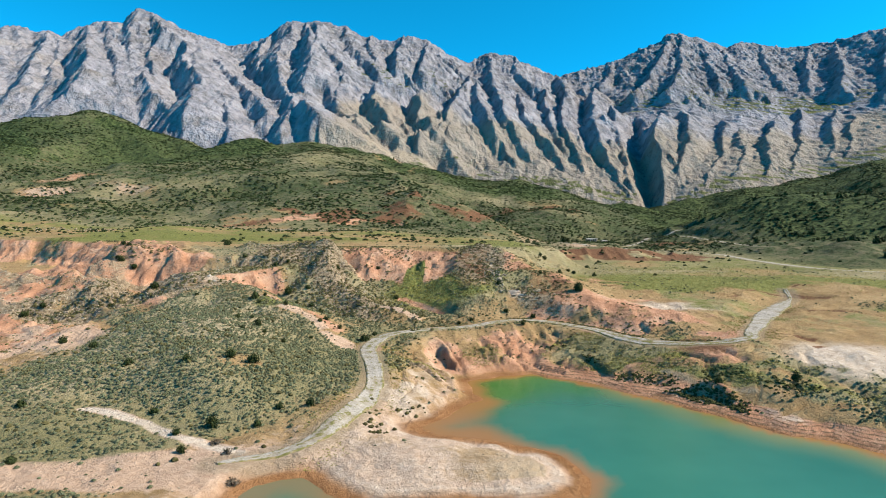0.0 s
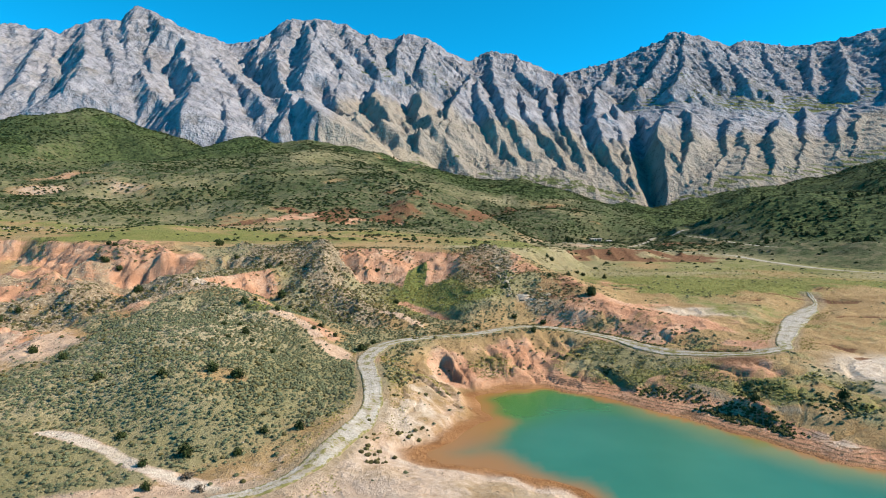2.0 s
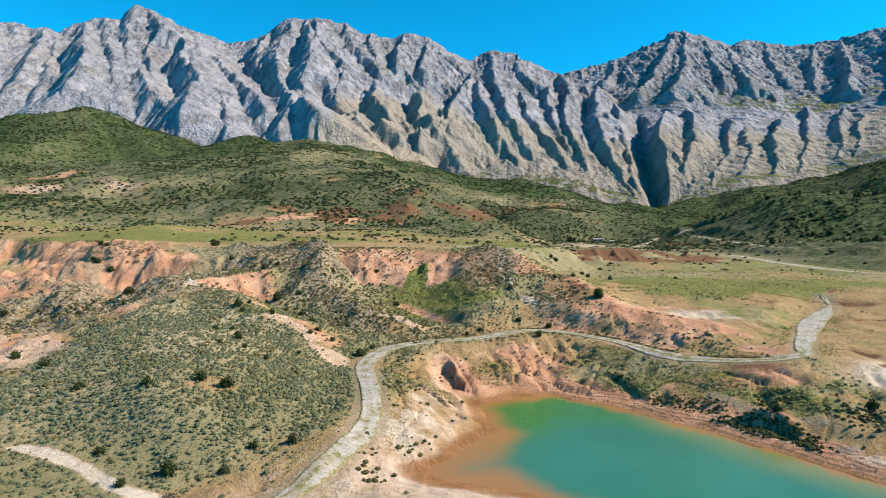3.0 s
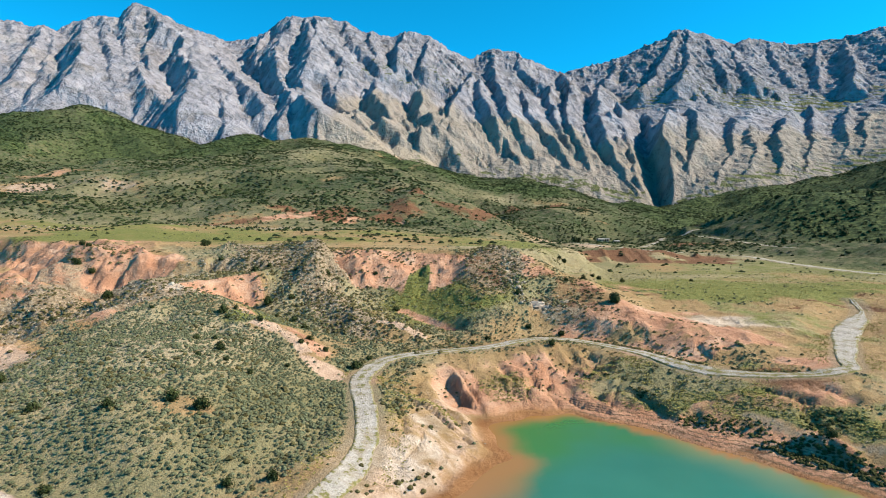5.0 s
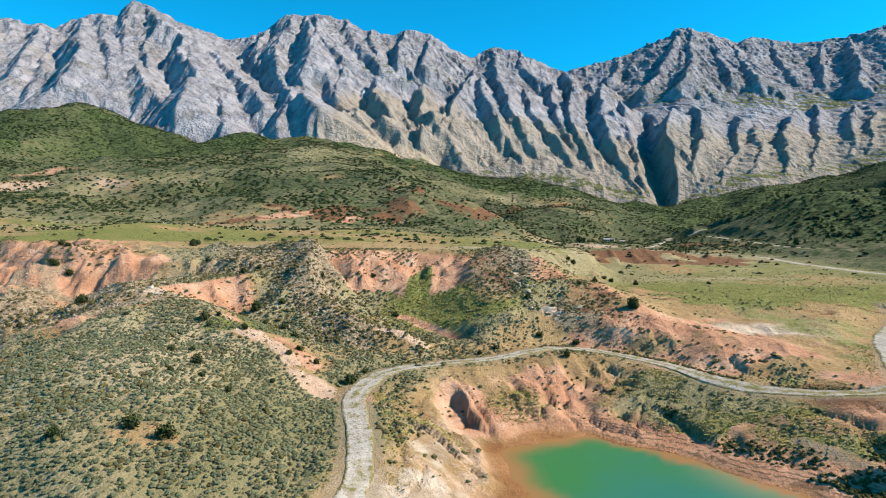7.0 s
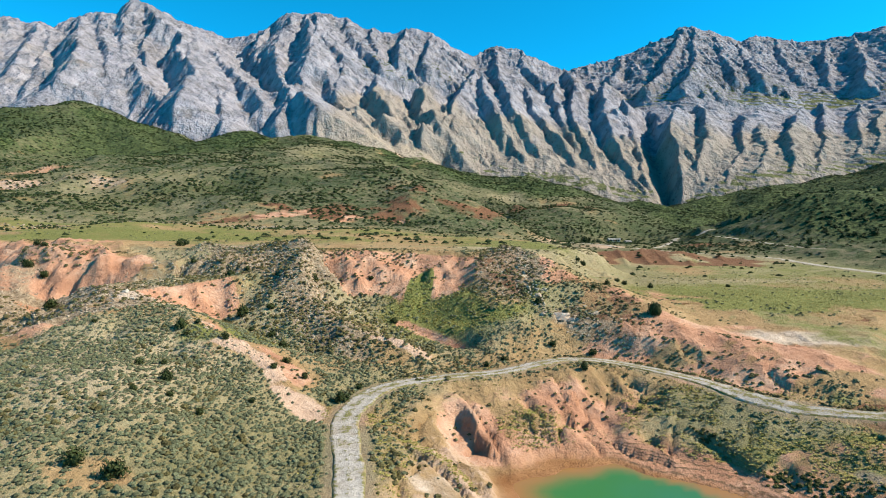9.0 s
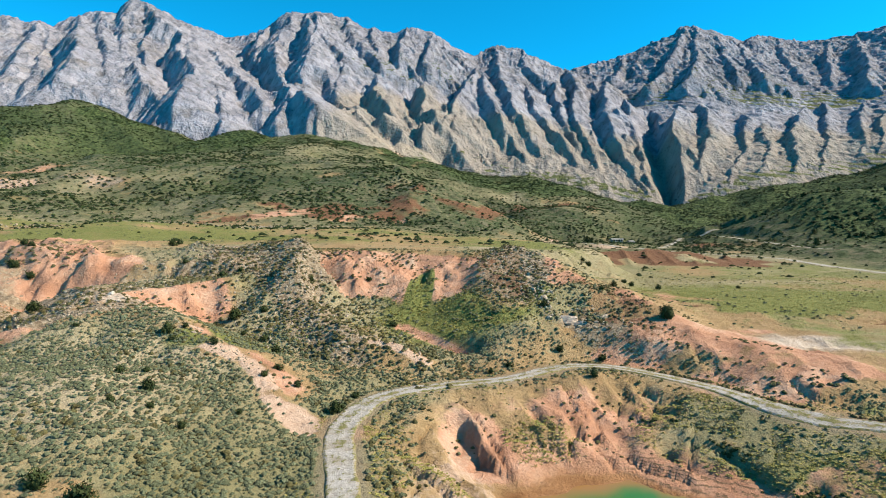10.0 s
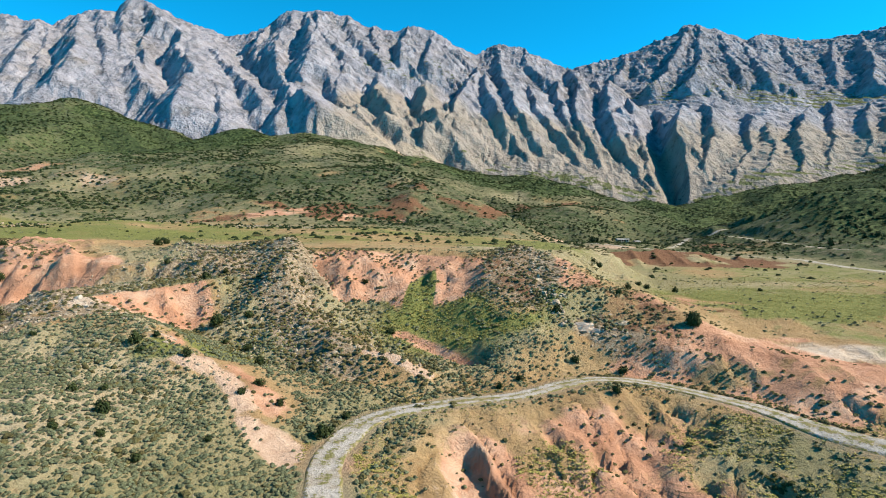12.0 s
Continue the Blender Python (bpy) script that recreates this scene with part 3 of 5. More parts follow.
    red = red + 1.0 * spot(x, y, -62, 374, 50, 26, 25) * (0.55 + 1.2 * shrub) + 0.5 * spot(x, y, -320, 490, 60, 60) * (0.45 + patch) + 0.25 * spot(x, y, -120, 385, 40, 12, 15) + 0.3 * spot(x, y, 165, 400, 30, 30)
    red = red + 0.8 * spot(x, y, -106, 128, 24, 30, 10) * smooth(5, 10, rocky) + 0.55 * spot(x, y, 33, 142, 9, 13, 15) * (0.7 + 0.9 * fbm(x, y, 6, 3, 35))
    pale = 0.4 * spot(x, y, -84, 114, 23, 24, 10) * (0.6 + 1.1 * fbm(x, y, 12, 4, 99)) + 0.52 * smooth(26, 4, dl) * smooth(14, -2, x) + 0.5 * spot(x, y, 73, 99, 11, 11) + 0.4 * smooth(44, 50, x) * smooth(3.0, 3.5, dl) * smooth(6.2, 5.0, dl) + 0.1 * pen + 1.0 * pen * smooth(1.5, 2.3, dl) * smooth(5.2, 3.6, dl) + 0.25 * spot(x, y, 60, 147, 16, 6, -15) + 1.0 * smooth(1.5, 0.7, d3) + 0.85 * spot(x, y, -32, 62.5, 26, 5, 8)
    pale = pale + 0.6 * spot(x, y, 78, 405, 34, 44) + 0.3 * bad * smooth(-60, -72, x) * smooth(150, 120, y) + 0.75 * smooth(3.0, 0.8, along(wx, wy, [(-37, 181), (-33, 172), (-29, 162), (-19, 151), (-6, 140)])[0]) + 0.2 * strip + (0.6 + 0.8 * fbm(x, y, 5, 3, 34)) * smooth(3.4, 0.8, along(wx, wy, [(-59, 149), (-46, 141), (-36, 134), (-28, 128), (-16.5, 117)])[0]) + 0.7 * spot(x, y, -59, 149, 3, 3)
    pale = pale + 0.6 * spot(x, y, -290, 480, 60, 17, 8) + 0.3 * spot(x, y, -440, 690, 7, 50, 35) + 0.9 * spot(x, y, -118, 930, 26, 40) + 0.9 * spot(x, y, -54, 850, 20, 40) + 0.7 * spot(x, y, -20, 838, 26, 22) + 0.6 * spot(x, y, 150, 790, 20, 12)
    salmon = smooth(-10, -7, s5) * smooth(1.5, -0.5, s5) * smooth(-0.5, 0.6, run5) * smooth(22, 17, run5)
    rock = 0.5 * smooth(0.1, 0.5, scarp) * smooth(-42, -50, x) * (1 - chosen) + 0.7 * smooth(1.5, -1.5, np.abs(z - butte_a) - 1.5) * smooth(28, 18, np.abs(x + 42)) + 0.75 * smooth(7, 3, along(wx, wy, [(10, 197), (14.2, 185), (15, 178), (14, 171), (13.5, 164), (16.5, 157), (23, 150.5)])[0]) + 0.6 * smooth(2, -1, np.abs(z - back) - 1) + 0.7 * spot(x, y, 9, 175, 6, 17) + 0.95 * smooth(11, 6, rocky) + bad * smooth(166, 156, y) * (0.12 + 0.9 * fbm(x, y, 11, 4, 88))
    rubble_a = np.clip(spot(x, y, -49, 178, 13, 9, 25) + smooth(8, 3, along(wx, wy, [(-40, 176), (-33, 166), (-24, 154), (-13, 144)])[0]), 0, 1)
    rock = (rock + 1.0 * rubble_a * (0.7 + 0.7 * fbm(x, y, 8, 3, 96))) * (1 - salmon)
    gullied = spot(x, y, 18, 128, 9, 6, 10)
    dark_slope = spot(x, y, 9, 175, 6, 17)
    red = red + 0.45 * gullied + plain * smooth(75, 55, x) * (0.12 + 0.6 * fbm(x, y, 9, 3, 46))
    red = red + 0.5 * spot(x, y, 44, 103, 28, 10, -38) * smooth(-0.1, 0.4, fbm(x, y, 9, 4, 97))
    green = -0.9 * smooth(11, 6, rocky) - 0.65 * bad * smooth(-0.5, 0.2, fbm(x, y, 16, 3, 98)) + 0.8 * spot(x, y, -36, 139, 4, 9, -35) - 0.5 * strip - 0.7 * rubble_a - 0.6 * gullied - 0.5 * pen - 0.6 * bank * smooth(6, 4, dl) - 0.9 * salmon - 0.8 * dark_slope + 0.46 + 0.35 * shrub + 0.12 * smooth(200, 260, y) + 0.15 * patch + 0.5 * smooth(320, 380, y) + 0.4 * spot(x, y, -400, 760, 190, 130) + 0.5 * smooth(145, 185, x) * smooth(225, 265, y) + 0.5 * spot(x, y, 165, 290, 70, 55)
    green = green + 0.3 * spot(x, y, -45, 112, 32, 40, 30) - 0.8 * spot(x, y, -32.6, 94, 3.6, 2.2) + 0.35 * spot(x, y, -25, 86, 13, 15) + 0.35 * spot(x, y, -50, 70, 20, 7) + 0.6 * spot(x, y, 0, 162, 21, 16) + 0.75 * spot(x, y, 47, 101, 27, 9, -38) * smooth(-0.35, 0.25, fbm(x, y, 7, 3, 90)) + 0.3 * spot(x, y, 60, 215, 60, 35) + 0.4 * spot(x, y, 29, 121, 8, 8) + 0.4 * spot(x, y, 8.5, 120, 4, 4)
    earth = 0.7 * plain * rills + 0.45 * bank * smooth(3.0, 2.2, dl) * smooth(0.2, 0.6, dl) + 0.5 * dark_slope + 0.5 * spot(x, y, 27, 160, 9, 17, 12) + 1.2 * spot(x, y, 100, 304, 50, 18, 4) * (0.95 + 0.8 * fbm(x, y, 10, 3, 36)) + 0.5 * spot(x, y, 150, 405, 22, 16, 20) + 0.75 * spot(x, y, -82, 384, 72, 26, 22) * (0.75 + 1.3 * fbm(x, y, 16, 4, 38)) + 0.75 * spot(x, y, 0, 445, 60, 34) * (0.6 + 1.3 * fbm(x, y, 20, 4, 39)) + 0.8 * spot(x, y, 100, 610, 60, 44) * (0.7 + 1.2 * fbm(x, y, 22, 4, 40)) + 0.4 * spot(x, y, 165, 400, 30, 25) + 0.3 * smooth(0.15, 0.5, patch) * smooth(300, 380, y)
    green = green + plain * (0.35 * smooth(-0.1, 0.4, fbm(x, y, 16, 4, 57)) + 0.35 * smooth(160, 185, y)) + 0.7 * notch + 0.35 * spot(x, y, -62, 166, 14, 5, 40) - 0.6 * earth - 0.9 * red - 0.8 * pale - 0.3 * smooth(45, 60, x) * smooth(185, 165, y) * smooth(105, 125, y)
    lush = 0.8 * spot(x, y, -36, 139, 5, 10, -35) + 0.6 * plain + 0.95 * face * smooth(50, 25, x) * smooth(205, 235, y) * smooth(360, 300, y) + 0.75 * spot(x, y, 0, 163, 18, 15) + 0.6 * notch + 0.35 * smooth(380, 560, y) * (0.5 + patch) + 0.6 * spot(x, y, 48, 99, 24, 8, -38) + 0.55 * spot(x, y, 95, 192, 65, 24) + 0.6 * spot(x, y, 140, 262, 75, 48) + 0.15 * spot(x, y, 65, 222, 45, 25)
    wood = 0.8 * smooth(185, 225, x) * smooth(290, 340, y) + 0.62 * spot(x, y, -400, 730, 200, 120) + 0.6 * spot(x, y, 40, 790, 220, 80, -18) + 0.45 * smooth(0.1, 0.5, fbm(x, y, 80, 3, 87)) * smooth(380, 450, y)
    for key, v in (("red", red), ("wood", wood), ("pale", pale), ("rock", rock), ("green", green), ("lush", lush), ("brown", earth), ("hill", smooth(300, 380, y) * (0.85 + 0.4 * patch) + 0.9 * smooth(140, 185, x) * smooth(225, 275, y))):
        cover[key] = np.clip(v, 0, 1)
    salt = 1.0 * smooth(1.3, 0.6, d3) + 0.4 * pen * smooth(3.2, 5, dl) + 0.9 * pen * smooth(1.6, 2.4, dl) * smooth(4.5, 3.2, dl) + 0.5 * spot(x, y, -59.5, 149, 2.5, 2.5) + 0.85 * spot(x, y, 73, 99, 13, 12) + 0.75 * spot(x, y, 60, 147, 11, 4.5, -20) + 0.8 * smooth(44, 50, x) * smooth(3.2, 3.8, dl) * smooth(6.0, 5.0, dl) * smooth(-0.2, 0.3, fbm(x, y, 8, 3, 55)) + 0.7 * spot(x, y, -5, 90, 6, 14, 0) * smooth(-0.2, 0.4, fbm(x, y, 4, 3, 58))
    cover["salt"] = np.clip(salt, 0, 1)
    cover["mud"] = smooth(4.2 - 3.0 * bank, 1.0 - 0.6 * bank, dl) * smooth(-14, -2, dl)
    cover["lane"] = np.clip(smooth(2.7, 1.9, d1) + smooth(3.4, 2.4, d2), 0, 1)
    cover["strand"] = smooth(0.6, 1.2, dl) * 0.8 * smooth(4, 2.5, dl) * pen * smooth(62, 58, y) + 1.3 * bank * smooth(0.1, 0.6, dl) * smooth(6.5, 4.5, dl) + 0.6 * spot(x, y, -15, 62, 4, 4) * smooth(0.5, 1, dl)
    bank_path = along(x, y, [(39.5, 104.5), (42, 100.5), (44, 96.5), (46.5, 93), (49, 91)])[0]
    cover["track"] = np.clip(0.9 * smooth(0.9, 0.4, bank_path) + smooth(3.0, 1.8, d1) * 0.6 + smooth(4.5, 2, d2) * 0.7 * smooth(190, 210, y), 0, 1)
    return z, cover


def sheet(name, xs, ys, z, covers, mat, rows, cols, keep=None):
    me = bpy.data.meshes.new(name)
    co = np.stack([xs.ravel(), ys.ravel(), z.ravel()], 1).astype(np.float32)
    idx = np.arange(rows * cols).reshape(rows, cols)
    f = np.stack([idx[:-1, :-1].ravel(), idx[:-1, 1:].ravel(), idx[1:, 1:].ravel(), idx[1:, :-1].ravel()], 1).astype(np.int32)
    if keep is not None:
        f = f[keep[:-1, :-1].ravel()]
    me.vertices.add(len(co))
    me.vertices.foreach_set("co", co.ravel())
    me.loops.add(f.size)
    me.loops.foreach_set("vertex_index", f.ravel())
    me.polygons.add(len(f))
    me.polygons.foreach_set("loop_start", np.arange(0, f.size, 4, dtype=np.int32))
    me.update(calc_edges=True)
    me.polygons.foreach_set("use_smooth", np.ones(len(f), bool))
    for key, v in covers.items():
        me.attributes.new(key, "FLOAT", "POINT").data.foreach_set("value", v.ravel().astype(np.float32))
    me.materials.append(mat)
    return new(name, me)


def spaced(first, last, base, rate):
    """Places from first to last that lie wider apart with distance."""
    out = [first]
    while out[-1] < last:
        out.append(out[-1] + rate * (out[-1] + base))
    return out


# ---- ground: one sheet from behind the flight to under the mountains ----
rows_y = np.array([-900, -500, -250, -120, -60, -20, 10, 30, 40] + spaced(46, 1000, 60, 0.0041) + [1050, 1120, 1250, 1500, 2000, 3000, 4200])
s = np.linspace(-1, 1, 641)
cols_s = np.concatenate([[-9, -5, -3, -2, -1.5, -1.2, -1.08], s, [1.08, 1.2, 1.5, 2, 3, 5, 9]])
gy = np.repeat(rows_y[:, None], len(cols_s), 1)
gx = cols_s[None, :] * (0.80 * np.clip(gy, 20, None) + 34)
gz, gcover = land(gx, gy)
ground = tagged(sheet("ground", gx, gy, gz, gcover, GROUND, len(rows_y), len(cols_s)), "dry valley ground with red soil, grass and scrub", "ground", kind="structure")


def height_at(x, y):
    """Height of the ground sheet at arrays of places (between its rows and columns)."""
    r = np.clip(np.searchsorted(rows_y, y) - 1, 0, len(rows_y) - 2)
    w = x / (0.80 * np.clip(y, 20, None) + 34)
    c = np.clip(np.searchsorted(cols_s, w) - 1, 0, len(cols_s) - 2)
    u = (w - cols_s[c]) / (cols_s[c + 1] - cols_s[c])
    v = (y - rows_y[r]) / (rows_y[r + 1] - rows_y[r])
    return (gz[r, c] * (1 - u) + gz[r, c + 1] * u) * (1 - v) + (gz[r + 1, c] * (1 - u) + gz[r + 1, c + 1] * u) * v, r, c


# ---- mountains ----
SKY_LEFT = [(-1381, 1350, 477), (-1190, 1350, 496), (-1075, 1350, 509), (-999, 1350, 528), (-974, 1350, 525), (-942, 1350, 512), (-904, 1350, 517), (-883, 1360, 509), (-853, 1370, 529), (-821, 1370, 533), (-782, 1370, 538), (-762, 1380, 546), (-748, 1390, 546), (-741, 1400, 571), (-721, 1400, 583), (-701, 1400, 577), (-681, 1400, 567), (-649, 1400, 550), (-634, 1410, 535), (-612, 1420, 526), (-589, 1430, 532), (-566, 1440, 526), (-526, 1440, 509), (-492, 1440, 508), (-448, 1430, 512), (-408, 1410, 528), (-379, 1400, 545), (-357, 1400, 556), (-333, 1400, 551), (-304, 1400, 561), (-274, 1400, 548)]
SKY_CENTRE = [(-248, 1400, 542), (-228, 1400, 540), (-195, 1400, 516), (-175, 1400, 518), (-153, 1400, 509), (-116, 1400, 509), (-90, 1400, 516), (-70, 1400, 519), (-31, 1400, 502), (15, 1410, 474), (63, 1430, 464), (84, 1450, 480), (111, 1450, 489), (145, 1450, 488), (173, 1450, 480), (220, 1450, 460), (282, 1450, 436), (329, 1450, 453), (377, 1450, 460)]
SKY_RIGHT = [(424, 1450, 474), (492, 1450, 508), (533, 1450, 525), (564, 1450, 544), (594, 1450, 538), (632, 1460, 536), (671, 1470, 527), (716, 1490, 522), (763, 1500, 536), (805, 1500, 528), (862, 1500, 521), (925, 1490, 525), (968, 1450, 524), (1013, 1420, 535), (1064, 1400, 541), (1177, 1380, 544), (1341, 1350, 495)]
SKYLINE = SKY_LEFT + SKY_CENTRE + SKY_RIGHT
LEFT_SPURS = [
    [(-994, 1343, 525), (-895, 1176, 408), (-826, 1042, 315), (-788, 941, 243)],
    [(-899, 1342, 514), (-811, 1180, 409), (-754, 1058, 330), (-724, 971, 255)],
    [(-893, 1346, 512), (-763, 1169, 395), (-693, 1021, 300), (-675, 969, 250)],
    [(-813, 1356, 527), (-719, 1193, 436), (-648, 1062, 361), (-616, 993, 319), (-602, 946, 278), (-605, 937, 251)],
    [(-724, 1270, 474), (-617, 1114, 378), (-569, 1018, 311), (-535, 975, 265)],
    [(-717, 1392, 579), (-697, 1312, 508), (-651, 1209, 430), (-568, 1084, 348)],
    [(-689, 1394, 571), (-609, 1286, 497), (-535, 1109, 391), (-500, 1037, 341), (-482, 985, 289)],
]
SECOND_PEAK = [
    [(-632, 1396, 533), (-587, 1342, 491), (-532, 1280, 457), (-483, 1145, 386), (-428, 1024, 319), (-401, 933, 266), (-385, 877, 231), (-381, 861, 209)],
    [(-541, 1300, 464), (-448, 1192, 392), (-371, 1081, 327), (-307, 973, 270), (-267, 907, 228)],
    [(-457, 1140, 370), (-376, 998, 285), (-327, 905, 227), (-308, 848, 179)],
    [(-498, 1014, 294), (-433, 933, 238), (-409, 904, 204)],
]
CENTRE_SPURS = [
    [(-407, 1405, 526), (-405, 1323, 463), (-394, 1236, 409), (-350, 1113, 336)],
    [(-356, 1396, 554), (-344, 1273, 465), (-343, 1202, 408), (-303, 1087, 339), (-293, 1031, 299)],
    [(-327, 1389, 547), (-278, 1243, 459), (-255, 1127, 385), (-250, 1047, 336), (-237, 954, 281), (-211, 899, 246), (-181, 860, 216), (-157, 852, 186)],
    [(-237, 907, 235), (-231, 865, 201), (-230, 846, 171)],
    [(-304, 1397, 560), (-272, 1279, 479), (-233, 1194, 415), (-195, 1141, 374)],
    [(-230, 1389, 534), (-197, 1286, 458), (-159, 1224, 408), (-131, 1162, 364)],
    [(-237, 907, 235), (-201, 889, 212), (-168, 884, 189)],
]
UPPER_RIDGES = [
    [(-175, 1397, 517), (-155, 1286, 445), (-135, 1194, 384)],
    [(-87, 1400, 517), (-103, 1295, 449), (-99, 1198, 385)],
    [(-29, 1398, 501), (-44, 1273, 430), (-43, 1193, 379)],
    [(15, 1405, 472), (36, 1316, 413), (58, 1254, 379)],
    [(114, 1448, 489), (104, 1322, 418), (107, 1226, 369)],
    [(172, 1446, 479), (173, 1324, 407), (202, 1241, 355)],
    [(281, 1444, 434), (273, 1304, 379)],
]
SLABS = [
    [(-187, 1108, 347), (-174, 994, 285), (-168, 918, 238), (-155, 884, 205), (-150, 890, 183)],
    [(-158, 1016, 292), (-144, 925, 237), (-134, 891, 204), (-123, 898, 180)],
    [(-121, 1090, 320), (-111, 963, 254), (-96, 911, 217), (-72, 890, 186), (-53, 893, 163)],
    [(-37, 1084, 313), (-34, 975, 255), (-22, 929, 221), (-9, 918, 199)],
    [(-52, 953, 241), (-38, 905, 203), (-28, 905, 174)],
    [(52, 1257, 380), (28, 1087, 299), (10, 992, 252), (-9, 912, 199), (-24, 906, 171)],
    [(8, 992, 251), (11, 929, 206), (14, 905, 163)],
]
EAST_SLABS = [
    [(70, 1217, 357), (69, 1067, 285), (83, 972, 225), (102, 941, 184), (113, 892, 143)],
    [(110, 1231, 371), (106, 1095, 302), (111, 1000, 244), (124, 960, 200), (137, 915, 158)],
    [(150, 1164, 324), (146, 1034, 258), (162, 979, 212), (183, 932, 170), (191, 873, 134)],
    [(207, 1244, 354), (190, 1083, 275), (190, 1010, 228), (197, 947, 184)],
    [(277, 1297, 377), (232, 1140, 303), (206, 1018, 240), (210, 950, 189), (214, 876, 135)],
    [(317, 1228, 350), (275, 1076, 277), (259, 988, 225), (260, 928, 174), (260, 867, 132), (259, 808, 91)],
    [(320, 1101, 287), (303, 968, 216), (302, 911, 167), (293, 852, 126), (280, 794, 83)],
]
RIGHT_SPURS = [
    [(366, 1004, 248), (326, 924, 203), (304, 870, 169), (295, 824, 133), (290, 797, 98)],
    [(416, 1022, 257), (387, 919, 194), (356, 859, 151), (320, 812, 107)],
    [(483, 1013, 240), (447, 920, 188), (393, 843, 137), (355, 796, 103)],
    [(488, 961, 215), (456, 881, 167), (411, 816, 125)],
    [(581, 1024, 253), (506, 913, 193), (477, 852, 154), (450, 814, 125)],
    [(637, 1062, 271), (603, 977, 223), (536, 885, 168), (488, 822, 127)],
    [(678, 1020, 258), (619, 921, 199), (562, 853, 151)],
    [(684, 968, 239), (621, 889, 185), (584, 848, 154)],
    [(744, 941, 238), (691, 866, 189), (655, 832, 161)],
]
RIGHT_RIDGES = [
    [(563, 1449, 544), (488, 1311, 443), (425, 1217, 373), (384, 1161, 328)],
    [(423, 1447, 473), (372, 1339, 408), (341, 1271, 368)],
    [(579, 1436, 532), (508, 1252, 412), (436, 1119, 327)],
    [(634, 1458, 534), (578, 1292, 425), (547, 1167, 340)],
    [(713, 1485, 520), (640, 1321, 432), (579, 1142, 334)],
    [(807, 1497, 527), (739, 1323, 425), (691, 1204, 355)],
    [(923, 1487, 524), (804, 1287, 412), (724, 1178, 346)],
    [(964, 1445, 522), (840, 1241, 410), (733, 1079, 314)],
    [(1053, 1402, 539), (873, 1153, 382), (773, 1012, 292)],
]
CLEFTS = [
    [(-826, 1318, 482), (-792, 1249, 432), (-736, 1151, 368), (-681, 1046, 302)],
    [(-661, 1338, 512), (-629, 1224, 430), (-575, 1142, 365), (-533, 1075, 317)],
    [(-563, 1235, 414), (-524, 1124, 344), (-482, 1067, 303), (-437, 982, 252)],
    [(-437, 1300, 416), (-393, 1204, 362), (-316, 1063, 288), (-264, 980, 249)],
    [(-308, 1271, 446), (-300, 1172, 380), (-287, 1083, 318), (-249, 996, 266)],
    [(-211, 1033, 285), (-193, 967, 242), (-168, 918, 204)],
    [(-145, 1082, 298), (-138, 995, 248), (-104, 929, 201)],
    [(-67, 1083, 293), (-66, 997, 244), (-38, 922, 187)],
    [(31, 1241, 362), (1, 1085, 284), (-17, 962, 216)],
]
FOOT = [(-1285, 900, 225), (-828, 900, 217), (-698, 950, 228), (-603, 940, 226), (-510, 930, 211), (-389, 910, 176), (-289, 890, 176), (-225, 900, 176), (-162, 920, 176), (-58, 910, 157), (9, 890, 138), (89, 860, 119), (170, 830, 108), (245, 800, 83), (277, 775, 67), (340, 780, 89), (401, 800, 113), (525, 820, 123), (599, 830, 148), (738, 830, 175), (1150, 830, 200)]
# spurs, with the fall of their sunny and their shady side
SPURS = [(line, lit, shade) for group, lit, shade in ((LEFT_SPURS, 0.5, 1.0), (SECOND_PEAK, 0.5, 1.0), (CENTRE_SPURS, 0.6, 1.1), (UPPER_RIDGES, 0.7, 1.3), (SLABS, 0.85, 1.4), (EAST_SLABS, 0.72, 1.7), (RIGHT_SPURS, 0.5, 1.3), (RIGHT_RIDGES, 0.6, 1.2)) for line in group]
GORGE = [(277, 770, 62), (288, 811, 84), (301, 874, 124), (317, 942, 166), (338, 1023, 214), (352, 1070, 244)]


def fin(x, y, line, lit, shade):
    """A spur that comes down towards the valley, with a sunny and a shady face."""
    p = sorted(line, key=lambda q: q[1])
    ys = [q[1] for q in p]
    d = x - np.interp(y, ys, [q[0] for q in p])
    high = np.interp(y, ys, [q[2] for q in p]) - 1.6 * np.clip(ys[0] - y, 0, None) - 0.9 * np.clip(y - ys[-1], 0, None)
    return high - np.where(d > 0, lit, shade) * (np.sqrt(d * d + 2.2) - 1.5)


SCREE = [(-118, 890, 192), (-69, 888, 172), (-46, 884, 163), (188, 850, 116)]


def scree_fan(x, y):
    """Cones of loose stone under the gullies."""
    z = np.full(np.shape(x), -1e9)
    for px, py, pz in SCREE:
        z = np.maximum(z, pz - 0.62 * np.hypot((x - px) * (1.15 + 0.3 * fbm(x, y, 30, 2, 141)), y - py))
    return z


